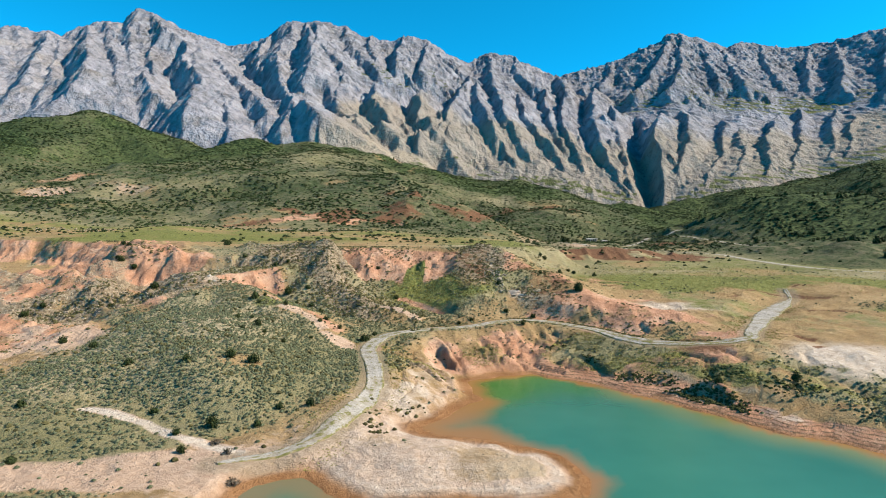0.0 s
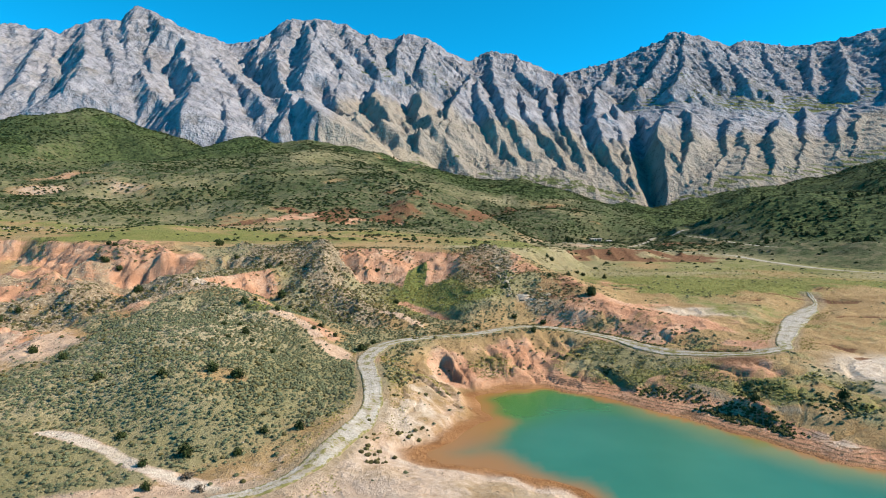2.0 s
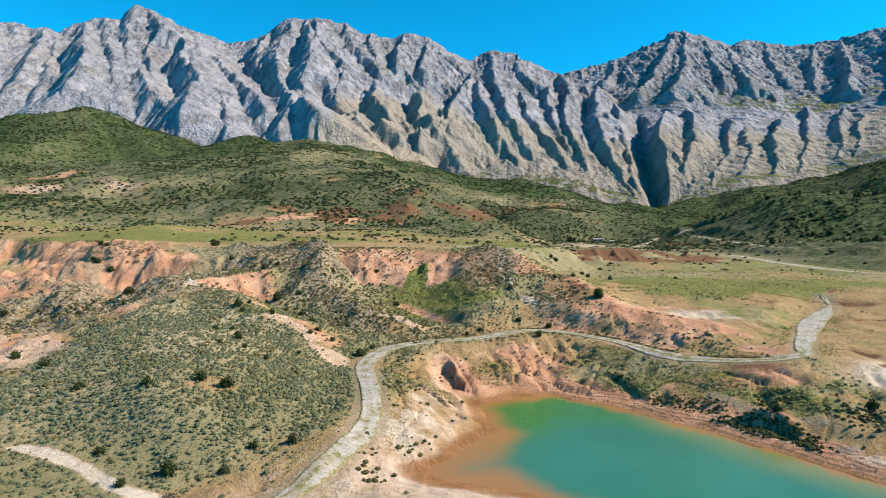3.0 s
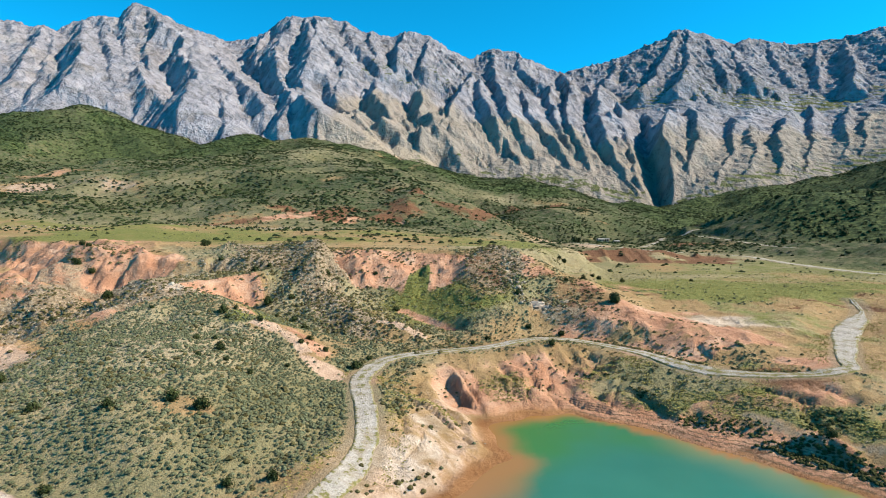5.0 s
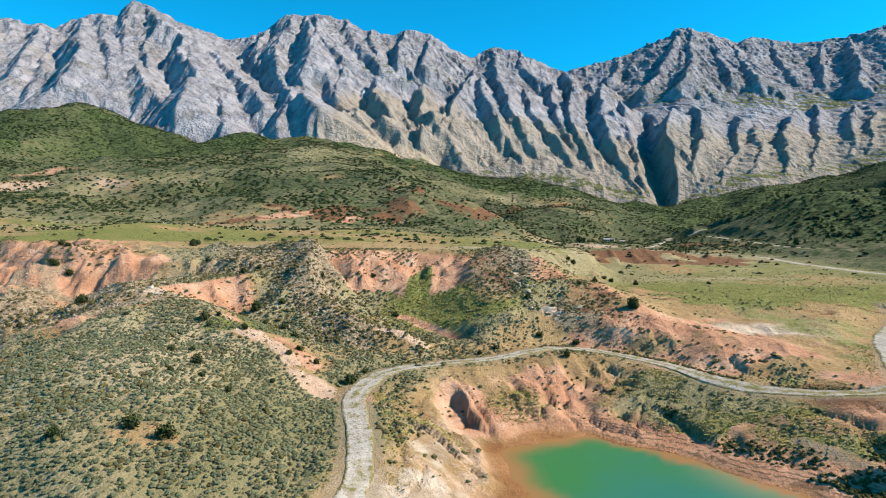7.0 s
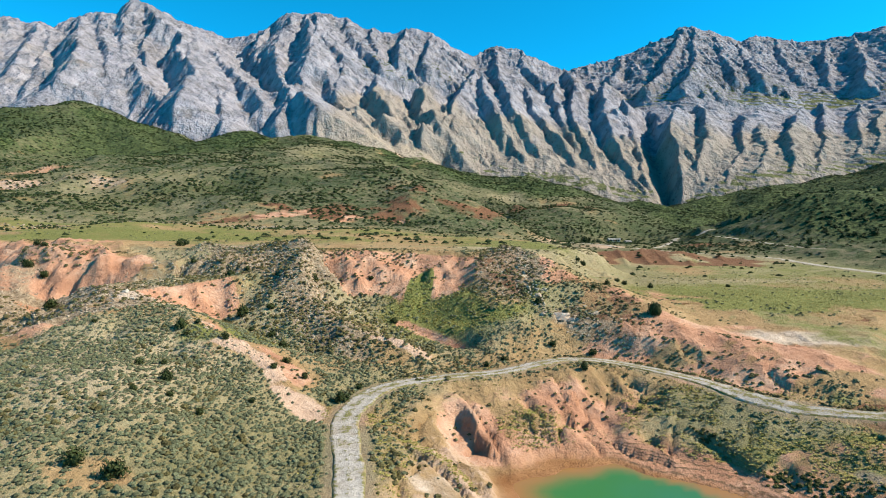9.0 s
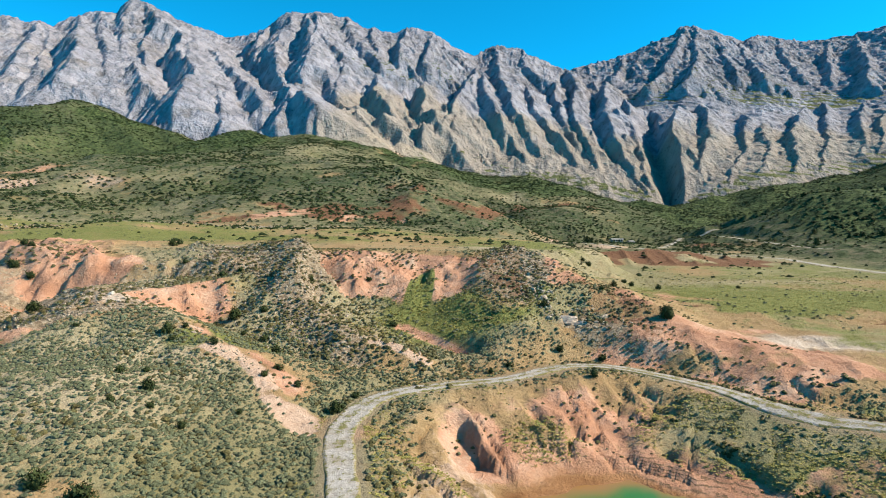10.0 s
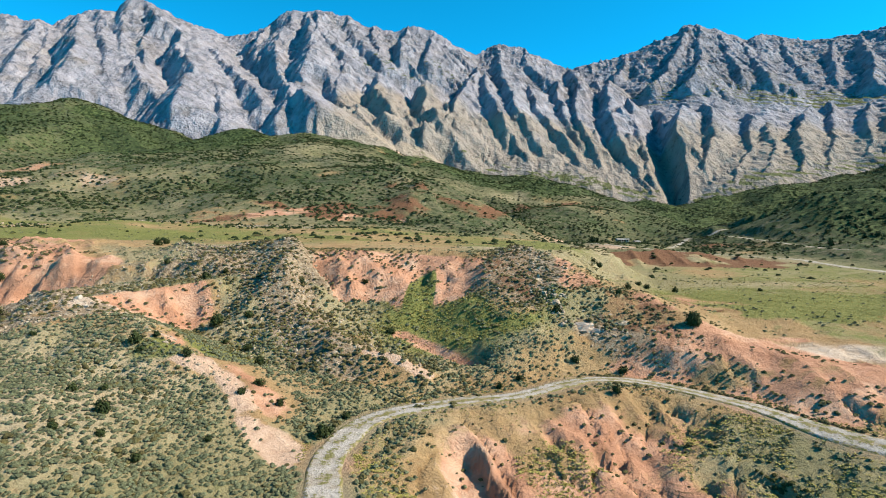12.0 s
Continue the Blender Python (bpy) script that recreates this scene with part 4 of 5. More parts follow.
def mountain(x, y):
    wx = x + 6 * fbm(x, y, 110, 4, 101) + 3 * fbm(x, y, 26, 3, 102)
    wy = y + 6 * fbm(x, y, 110, 4, 103) + 3 * fbm(x, y, 26, 3, 104)
    bearing = (x + 2) / np.clip(y - 30, 1, None)
    sky_b = [(p[0] + 2) / (p[1] - 30) for p in SKYLINE]
    foot_b = [(p[0] + 2) / (p[1] - 30) for p in FOOT]
    cy, cz = np.interp(bearing, sky_b, [p[1] for p in SKYLINE]), np.interp(bearing, sky_b, [p[2] for p in SKYLINE])
    fy, fz = np.interp(bearing, foot_b, [p[1] for p in FOOT]), np.interp(bearing, foot_b, [p[2] for p in FOOT])
    t = (wy - fy) / (cy - fy)
    body = fz + (cz - fz) * t - np.clip(t - 1, 0, None) * (cy - fy) * 1.5
    body = np.where(t < 0, fz + (wy - fy) * 0.9, body)
    slabs = smooth(-230, -170, x) * smooth(360, 290, x) * smooth(0.7, 0.5, t)
    # the faces between the spurs lie back
    z = body - (8 + 30 * slabs) * smooth(0.12, 0.3, t) * smooth(1.0, 0.85, t)
    for line, lit, shade in SPURS:
        z = softmax(z, fin(wx, wy, line, lit, shade), 0.8)
    # small ribs that branch off the spurs
    rng = np.random.RandomState(55)
    for line, lit, shade in SPURS:
        for p, q in zip(line[:-1], line[1:]):
            dx, dy, dz = q[0] - p[0], q[1] - p[1], q[2] - p[2]
            n = math.hypot(dx, dy)
            ux, uy = dx / n, dy / n
            for k in range(int(n / 24)):
                for turn in (1, -1):
                    f = (k + rng.uniform(0.1, 0.9)) * 24 / n
                    ang = turn * radians(rng.uniform(32, 62))
                    vx, vy = ux * math.cos(ang) - uy * math.sin(ang), ux * math.sin(ang) + uy * math.cos(ang)
                    size = rng.uniform(14, 55)
                    fall = rng.uniform(0.7, 0.95) if turn > 0 else rng.uniform(1.2, 1.7)
                    if p[1] + f * dy < 1000 and rng.rand() < 0.6:
                        continue
                    a = (p[0] + f * dx, p[1] + f * dy, p[2] + f * dz - rng.uniform(0, 4))
                    e = (a[0] + vx * size, a[1] + vy * size, a[2] - fall * size)
                    c0, c1 = np.searchsorted(x[0], [min(a[0], e[0]) - 50, max(a[0], e[0]) + 50])
                    r0, r1 = np.searchsorted(y[:, 0], [min(a[1], e[1]) - 50, max(a[1], e[1]) + 50])
                    if c1 - c0 < 2 or r1 - r0 < 2:
                        continue
                    w = (slice(r0, r1), slice(c0, c1))
                    rib = ridge(wx[w], wy[w], [a, e], rng.uniform(0.8, 1.1), rng.uniform(1.3, 2.0), 1.0)
                    z[w] = softmax(z[w], rib, 1.0)
    # clefts that stay in shade
    for line in CLEFTS:
        p = sorted(line, key=lambda q: q[1])
        ys = [q[1] for q in p]
        d = wx - np.interp(wy, ys, [q[0] for q in p])
        past = np.clip(ys[0] - wy, 0, None) + np.clip(wy - ys[-1], 0, None)
        z = softmin(z, np.interp(wy, ys, [q[2] for q in p]) + np.where(d > 0, 1.15, 0.6) * np.abs(d) + 1.5 * past, 2)
    # the gorge
    d, side, run, high = along(x + 4 * fbm(x, y, 50, 3, 131), y, GORGE)
    z = softmin(z, high - 10 + np.where(side > 0, 1.1, 2.6) * np.clip(d - 2, 0, None) + 400 * smooth(330, 350, run), 4)
    edge = smooth(1.15, 0.9, t) * 0.7 + 0.3
    upper = smooth(0.3, 0.55, t)
    craggy = (5 + 4 * upper) * (crests(wx, wy * 0.5, 60, 5, 111, 0.6) - 0.4)
    craggy = craggy + (5 + 3 * upper) * (crests(wx * 1.1, y * 0.4, 26, 4, 112, 0.62) - 0.38)
    craggy = craggy + (2.6 + 1.4 * upper) * (crests(x, y * 0.35, 12, 2, 116, 0.6) - 0.4) + 1.1 * fbm(x, y * 0.5, 5.5, 2, 115, 0.6)
    z = z + edge * craggy * smooth(-0.1, 0.1, t) * (1 - 0.45 * smooth(330, 400, x) * smooth(0.65, 0.5, t))
    # beds of rock stand out as ledges
    bed = (z + 0.25 * x + 8 * fbm(x, y, 120, 3, 121)) / 11.0
    z = z + (1.4 + 1.6 * smooth(320, 420, x)) * (smooth(0.25, 0.75, bed - np.floor(bed)) - (bed - np.floor(bed)))
    return softmax(z, scree_fan(x, y), 1.5), t


def mountain_parts(cuts, labels):
    """The range, computed as a whole and cut into massifs at the given places."""
    xs, ys = np.arange(-1180, 1211, 2.0), np.linspace(700, 1530, 420)
    mx, my = np.meshgrid(xs, ys)
    z, t = mountain(mx, my)
    dzy, dzx = np.gradient(z, ys, xs)
    flat = smooth(0.85, 0.45, np.hypot(dzx, dzy))
    bench = np.clip(spot(mx, my, -60, 1180, 130, 60) + spot(mx, my, 560, 1120, 260, 60, -10) + smooth(1150, 1300, my) * smooth(180, 320, mx) * 0.4 + smooth(0.1, 0.0, t) * smooth(-100, 0, mx), 0, 1)
    cover = {"green": np.clip(flat * 0.6 * bench + (0.3 + 0.02 * smooth(280, 340, mx)) * bench, 0, 1), "brown": smooth(0.34, 0.12, t) * smooth(-220, -120, mx), "crag": np.clip(smooth(0.35, 0.6, t) * (0.35 + 0.9 * fbm(mx, my, 130, 3, 151)) + 0.1 * smooth(0.4, 0.6, t) * smooth(330, 420, mx), 0, 1)}
    cover["scree"] = smooth(4, 0.5, z - scree_fan(mx, my))
    ends = [0] + [int(np.searchsorted(xs, c)) for c in cuts] + [len(xs) - 1]
    for i, j, label in zip(ends[:-1], ends[1:], labels):
        w = (slice(None), slice(i, j + 1))
        tagged(sheet("mountain", mx[w], my[w], z[w], {k: v[w] for k, v in cover.items()}, ROCK, len(ys), j + 1 - i, np.abs(mx[w]) < 0.84 * my[w] + 110), label, "mountain", "mountain range", "structure")


mountain_parts((-470, 283), ("grey limestone massif with pointed peaks", "grey limestone wall of triangular spurs with dark gullies", "grey limestone massif beside a narrow gorge, hazy far ridge"))


# ---- water and road ----
def flat_water():
    xs, ys = np.linspace(-40, 90, 105), np.linspace(-64, 120, 130)
    wx, wy = np.meshgrid(xs, ys)
    d = lake_distance(wx, wy)
    shallow = np.interp(wx, [-14, -8], [0.6, 1.0]) * smooth(-4.5 + 2.6 * smooth(14, 22, wx) - 4 * spot(wx, wy, 0, 88, 9, 12), -0.2, d + 1.5 * fbm(wx, wy, 8, 3, 65)) * 0.85
    algae = 0.95 * smooth(30, 4, np.hypot(wx - 6, wy - 108) + 5 * fbm(wx, wy, 14, 3, 66)) + 0.15 * smooth(-9, -3, d)
    ob = sheet("lake", wx, wy, np.full(wx.shape, LAKE_LEVEL), {"shallow": shallow, "algae": np.clip(algae, 0, 1), "shoal": 0.8 * smooth(-9, -0.5, d + 1.5 * fbm(wx, wy, 9, 3, 68)) * smooth(24, 32, wx)}, WATER, 130, 105)
    return tagged(ob, "still turquoise lake water, muddy orange at the margin", "lake", kind="structure")


def road_strip(name, line, width, label, lift, widths=((0, 1), (1, 1)), grass=((0, 0.3), (1, 0.3))):
    """A track whose width and grassiness change with the metres along it."""
    p = np.array(line)
    t = np.gradient(p[:, :2], axis=0)
    t = t / np.linalg.norm(t, axis=1)[:, None]
    n = np.stack([-t[:, 1], t[:, 0]], 1)
    far = np.concatenate([[0], np.cumsum(np.linalg.norm(np.diff(p[:, :2], axis=0), axis=1))])
    k = 13
    off = np.linspace(-1, 1, k)
    wob = np.interp(far, *zip(*widths)) * (1 + 0.1 * fbm(far, far * 0, 9, 3, 77))
    ragged = np.where(off[None] < 0, fbm(far, far * 0, 4, 3, 78)[:, None], fbm(far, far * 0, 4, 3, 79)[:, None]) * 0.14 * np.abs(off[None])
    reach = off[None] * width / 2 * (wob[:, None] + ragged)
    xs = p[:, None, 0] + n[:, None, 0] * reach
    ys = p[:, None, 1] + n[:, None, 1] * reach
    rut = 0.04 * np.exp(-((np.abs(off) - 0.45) / 0.16) ** 2)
    z = height_at(xs, ys)[0] + lift - rut[None]
    z[:, 0] -= 2 * lift
    z[:, -1] -= 2 * lift
    green = np.interp(far, *zip(*grass))[:, None]
    verge = np.interp(np.abs(off), [0, 0.15, 0.35, 0.65, 0.85, 1], [0.85, 0.75, 0.3, 0.3, 0.75, 1.2])[None] * green + np.interp(np.abs(off), [0, 0.2, 0.35, 0.55, 1], [0.25, 0.2, 0.02, 0.1, 1.0])[None] * (1 - green)
    return tagged(sheet(name, xs, ys, z, {"verge": verge}, ROAD, len(p), k), label, "road", kind="structure")


flat_water()
road_strip("road", curve(MAIN_ROAD, 0.8), 3.2, "pale rutted gravel track winding above the lake", 0.15, ((0, 0.2), (14, 0.9), (32, 0.92), (48, 1.08), (62, 1.12), (80, 1.0), (150, 1.0), (160, 0.9), (178, 1.3), (195, 1.9), (206, 1.5), (218, 0.3)), ((0, 0.4), (50, 0.25), (70, 0.85), (150, 1.0), (158, 0.5), (168, 0.0), (200, 0.1), (218, 1.0)))
road_strip("valley_road", curve(VALLEY_ROAD, 3.0), 5.0, "pale dirt road across the green valley floor", 0.12, ((0, 1), (1, 1)), ((0, 0), (1, 0)))
road_strip("side_track", curve(SIDE_TRACK, 3.0), 4.2, "narrow dirt track climbing to the gorge", 0.16, ((0, 1), (1, 1)), ((0, 0), (1, 0)))
road_strip("upper_track", curve(UPPER_TRACK, 3.0), 3.6, "thin pale track along the green hillside", 0.2, ((0, 1), (1, 1)), ((0, 0), (1, 0)))


# ---- plants ----
def part(name, verts, faces, mat, parent, label=""):
    me = bpy.data.meshes.new(name)
    me.from_pydata([tuple(v) for v in verts], [], [tuple(f) for f in faces])
    me.materials.append(mat)
    ob = new(name, me)
    ob.parent = parent
    return tagged(ob, label)


def leaf_cloud(rng, n, size, squash, leaf, lumps=6, open_=0.25, reach=0.6):
    """Leaf sprays, each one triangle pair, gathered in uneven lumps over a crown."""
    c = rng.normal(size=(lumps, 3))
    c = c / np.linalg.norm(c, axis=1)[:, None] * rng.uniform(0.42 * reach, reach, (lumps, 1))
    c[:, 2] = np.abs(c[:, 2]) * 0.9
    r = rng.uniform(0.32, 0.6, lumps)
    verts, faces = [], []
    for i in range(n):
        k = i % lumps
        o = rng.normal(size=3)
        o = o / np.linalg.norm(o)
        p = c[k] + o * r[k] * rng.uniform(1 - open_ * 2, 1)
        p[2] = abs(p[2] + 0.25)
        a = np.cross(o, rng.normal(size=3))
        a = a / np.linalg.norm(a)
        b = np.cross(o, a)
        s = leaf * rng.uniform(0.6, 1.4)
        base = len(verts)
        q = [p - a * s * 0.6, p + b * s * 0.35 + o * s * 0.2, p + a * s * 0.7 + o * s * 0.5, p - b * s * 0.4 + o * s * 0.15]
        verts += [(v[0] * size, v[1] * size, v[2] * size * squash) for v in q]
        faces += [(base, base + 1, base + 2), (base, base + 2, base + 3)]
    return verts, faces


def stem(rng, height, radius, limbs):
    """A tapered trunk with a few limbs."""
    verts, faces = [], []

    def limb(a, b, ra, rb):
        a, b = np.array(a), np.array(b)
        w = b - a
        u = np.cross(w, (0.3, 0.9, 0.1))
        u = u / np.linalg.norm(u)
        v = np.cross(w, u) / np.linalg.norm(w)
        base = len(verts)
        for p, r in ((a, ra), ((a + b) / 2 + rng.normal(size=3) * ra * 0.4, (ra + rb) / 2), (b, rb)):
            for k in range(5):
                t = k * math.tau / 5
                verts.append(tuple(p + (u * math.cos(t) + v * math.sin(t)) * r))
        for j in (0, 5):
            for k in range(5):
                faces.append((base + j + k, base + j + (k + 1) % 5, base + j + 5 + (k + 1) % 5, base + j + 5 + k))

    limb((0, 0, -0.12 * height), (0.02, 0.03, height), radius, radius * 0.45)
    for k in range(limbs):
        t = k * math.tau / limbs + rng.uniform(0, 1)
        z = height * rng.uniform(0.25, 0.75)
        limb((0, 0, z), (math.cos(t) * height * 0.6, math.sin(t) * height * 0.6, z + height * 0.35), radius * 0.5, radius * 0.2)
    return verts, faces


def plant(name, seed, leaf_mat, squash, leaves, leaf, label, category, lumps=11, reach=0.6):
    rng = np.random.RandomState(seed)
    ob = new(name)
    part("trunk", *stem(rng, 0.45, 0.045, 4), BARK, ob)
    part("crown", *leaf_cloud(rng, leaves, 0.62, squash, leaf, lumps, 0.4, reach), leaf_mat, ob)
    return tagged(ob, label, category, category + "s on the slopes")


HILL_BUSHES = [(43.4, 202.9, 1.4), (36.3, 218.7, 1.3), (22.4, 144.7, 1.3), (15.0, 157.7, 1.3), (6.9, 141.0, 1.3), (3.9, 138.5, 1.0), (16.0, 147.1, 1.2), (-41.1, 156.0, 2.1), (-36.4, 157.3, 1.5), (-37.8, 151.0, 1.0), (-33.2, 148.0, 1.2), (-30.1, 143.8, 1.5), (-26.1, 131.1, 1.4), (-22.6, 127.3, 1.1), (-26.4, 125.8, 0.9), (-16.5, 121.8, 1.5), (-14.8, 127.6, 1.2), (-48.1, 168.6, 1.9), (-47.2, 152.7, 1.2), (-35.6, 132.3, 1.1), (-19.5, 175.0, 1.5), (-45.0, 170.1, 1.2), (-61.3, 180.8, 1.3), (-77.3, 209.5, 2.0), (-101.0, 188.1, 1.7), (-42.4, 120.7, 1.1), (-39.8, 122.0, 0.8), (-37.1, 117.0, 1.4), (-34.2, 112.0, 1.0), (-30.1, 110.0, 1.0), (-38.1, 111.3, 0.9), (-43.3, 134.8, 1.5), (-41.8, 133.0, 1.1)]
BANK_BUSHES = [(-41.6, 137.0, 1.0), (-26.2, 115.6, 0.7), (-30.2, 168.5, 1.0), (8.4, 166.1, 0.9), (27.4, 164.6, 1.2), (45.2, 202.2, 1.3), (52.7, 204.0, 1.3), (-12.9, 159.2, 1.5), (-34.4, 95.1, 1.8), (-30.6, 93.9, 1.8), (-40.2, 91.5, 1.2), (-50.5, 94.2, 1.5), (-63.0, 105.2, 1.6), (-33.1, 72.4, 1.0), (-18.7, 82.4, 1.1), (-39.9, 80.2, 1.3), (-101.4, 148.0, 1.6), (-103.4, 144.8, 1.9), (-76.4, 117.3, 1.6), (-100.2, 180.9, 2.0), (-59.4, 82.2, 1.3), (-47.0, 63.4, 1.0), (-30.3, 67.4, 0.9), (-16.1, 122.7, 1.4), (-22.7, 80.9, 1.1), (-24.2, 75.9, 1.0), (-29.7, 74.9, 1.5), (61.6, 295.5, 1.7), (18.3, 134.5, 1.3), (44.7, 94.9, 1.3), (56.0, 92.4, 1.4), (-99.0, 179.7, 2.3), (-93.7, 177.9, 2.1)]
VALLEY_BUSHES = [(-75.0, 152.0, 2.2), (-83.0, 146.1, 1.0), (-57.0, 135.4, 0.9), (-102.9, 188.5, 1.7), (37.9, 219.0, 1.6), (39.6, 199.1, 1.5), (74.9, 206.9, 1.2), (-80.9, 221.5, 1.9)]

junipers = [plant("juniper", 200 + k, JUNIPER, 1.0 + 0.12 * k, 850, 0.14, "dark green rounded juniper bush on dry ground", "juniper") for k in range(4)]
hill_trees = [plant("juniper", 220 + k, JUNIPER, 1.2 + 0.2 * k, 230, 0.24, "dark juniper tree on the green hillside", "juniper") for k in range(3)]
greys = [plant("shrub", 300 + k, GREYLEAF, 0.8, 420, 0.13, "leafless grey-brown shrub beside the pale wash", "shrub") for k in range(2)]


def plant_at(proto, used, x, y, size, label=""):
    z = float(height_at(np.array([x]), np.array([y]))[0][0])
    turn = (x * 37 + y * 91) % 360
    m = Matrix.Translation((x, y, z - 0.04 * size)) @ pose(0, 0, 0, 0, 0, turn) @ Matrix.Diagonal((size, size * 0.95, size, 1))
    if proto in used:
        ob = copy_thing(proto, m)
        ob.scale = (size, size * 0.95, size)
    else:
        used.add(proto)
        proto.matrix_basis = m
        ob = proto
    return tagged(ob, label)


used = set()
count = 0
for spot_list in (HILL_BUSHES, BANK_BUSHES, VALLEY_BUSHES):
    for bx, by, bs in spot_list:
        plant_at(junipers[count % 4], used, bx, by, bs * 1.25)
        count += 1
lone = plant("juniper", 260, JUNIPER, 1.45, 3000, 0.12, "round dark juniper tree alone on the red mound", "juniper", 40, 0.42)
plant_at(lone, used, 34.8, 150.5, 2.7)
plant_at(hill_trees[1], used, 90.7, 434.6, 6.5, "broad green tree standing in the pale field")
for bx, by, bs in ((-27.5, 70.5, 1.7), (-25, 67.5, 1.5), (-22.5, 62.0, 1.9)):
    plant_at(greys[count % 2], used, bx, by, bs)
    count += 1


# trees on the hillside beside the valley road
rt = np.random.RandomState(33)
for k in range(170):
    ty = 270 + 230 * rt.rand() ** 0.9
    tx = ty * (0.45 + 0.36 * rt.rand() ** 0.8)
    if fbm(np.array([tx]), np.array([ty]), 45, 3, 93)[0] > -0.25 and tx > 185:
        plant_at(hill_trees[k % 3], used, round(tx, 1), round(ty, 1), 2.2 + 2.4 * rt.rand() ** 2, "dark juniper tree on the green hillside")


def tuft(rng, n, spread, up):
    """A tuft of n pointed leaves round one root, as 3 corners each."""
    out = np.zeros((n, 3, 3))
    for i in range(n):
        t = i * 2.4 + rng.uniform(0, 1)
        lean = rng.uniform(0.15, 1.0) * spread
        tip = np.array([math.cos(t) * lean, math.sin(t) * lean, up * rng.uniform(0.55, 1.0) * (1.2 - 0.6 * lean / spread)])
        side = np.array([-math.sin(t), math.cos(t), 0.1]) * rng.uniform(0.2, 0.38)
        foot = tip * 0.25
        out[i] = (foot + side, foot - side + (0, 0, 0.05), tip + side * rng.uniform(-1, 1))
    return out


def clump(rng, n):
    """A rounded, uneven bush: rings of corners from the ground to the top, as 3 corners each."""
    k = 5
    turn = rng.uniform(0, 1)
    rings = []
    for h, r in ((0.0, 0.46), (0.22, 0.52), (0.44, 0.3)):
        rings.append([np.array([math.cos((j + turn + h) * math.tau / k) * r * rng.uniform(0.75, 1.25), math.sin((j + turn + h) * math.tau / k) * r * rng.uniform(0.75, 1.25), h * rng.uniform(0.75, 1.15)]) for j in range(k)])
    top = np.array([rng.uniform(-0.1, 0.1), rng.uniform(-0.1, 0.1), rng.uniform(0.46, 0.6)])
    out = []
    for low, up in zip(rings[:-1], rings[1:]):
        for j in range(k):
            i = (j + 1) % k
            out += [(low[j], low[i], up[j]), (low[i], up[i], up[j])]
    out += [(rings[2][j], rings[2][(j + 1) % k], top) for j in range(k)]
    if n >= 25:
        return np.array(out)
    # far ones keep the two upper rings
    return np.array(out[10:])


def scrub(name, x, y, size, leaves, spread, up, mat, label, seed):
    """Many small plants, too many to count, as one mesh."""
    rng = np.random.RandomState(seed)
    kinds = [tuft(rng, leaves, spread, up) if up else clump(rng, leaves) for k in range(12)]
    leaves = len(kinds[0])
    pick = rng.randint(0, 12, len(x))
    t = rng.uniform(0, math.tau, len(x))
    z, r, c = height_at(x, y)
    base = np.stack(kinds)[pick].reshape(len(x), leaves * 3, 3)
    ca, sa = np.cos(t)[:, None], np.sin(t)[:, None]
    v = np.stack([base[..., 0] * ca - base[..., 1] * sa, base[..., 0] * sa + base[..., 1] * ca, base[..., 2]], -1) * size[:, None, None]
    v = v + np.stack([x, y, z - 0.05 * size], -1)[:, None, :]
    v = v.reshape(-1, 3).astype(np.float32)
    me = bpy.data.meshes.new(name)
    me.vertices.add(len(v))
    me.vertices.foreach_set("co", v.ravel())
    me.loops.add(len(v))
    me.loops.foreach_set("vertex_index", np.arange(len(v), dtype=np.int32))
    me.polygons.add(len(v) // 3)
    me.polygons.foreach_set("loop_start", np.arange(0, len(v), 3, dtype=np.int32))
    me.update(calc_edges=True)
    if not up:
        me.polygons.foreach_set("use_smooth", np.ones(len(me.polygons), bool))
        far = np.repeat(np.arange(len(x)), leaves * 3)
        me.attributes.new("shade", "FLOAT", "POINT").data.foreach_set("value", rng.rand(len(x)).astype(np.float32)[far])
    me.materials.append(mat)
    return tagged(new(name, me), label, "scrub", kind="stuff")


def scatter(n, y0, y1, seed, chance, wide=0.80):
    """Places over the valley, kept by chance(x, y, covers)."""
    rng = np.random.RandomState(seed)
    y = np.sqrt(rng.uniform(y0 * y0, y1 * y1, n))
    x = rng.uniform(-1, 1, n) * (wide * y + 8)
    z, r, c = height_at(x, y)
    cov = {k: v[r, c] for k, v in gcover.items()}
    keep = rng.uniform(0, 1, n) < chance(x, y, z, cov)
    return x[keep], y[keep]


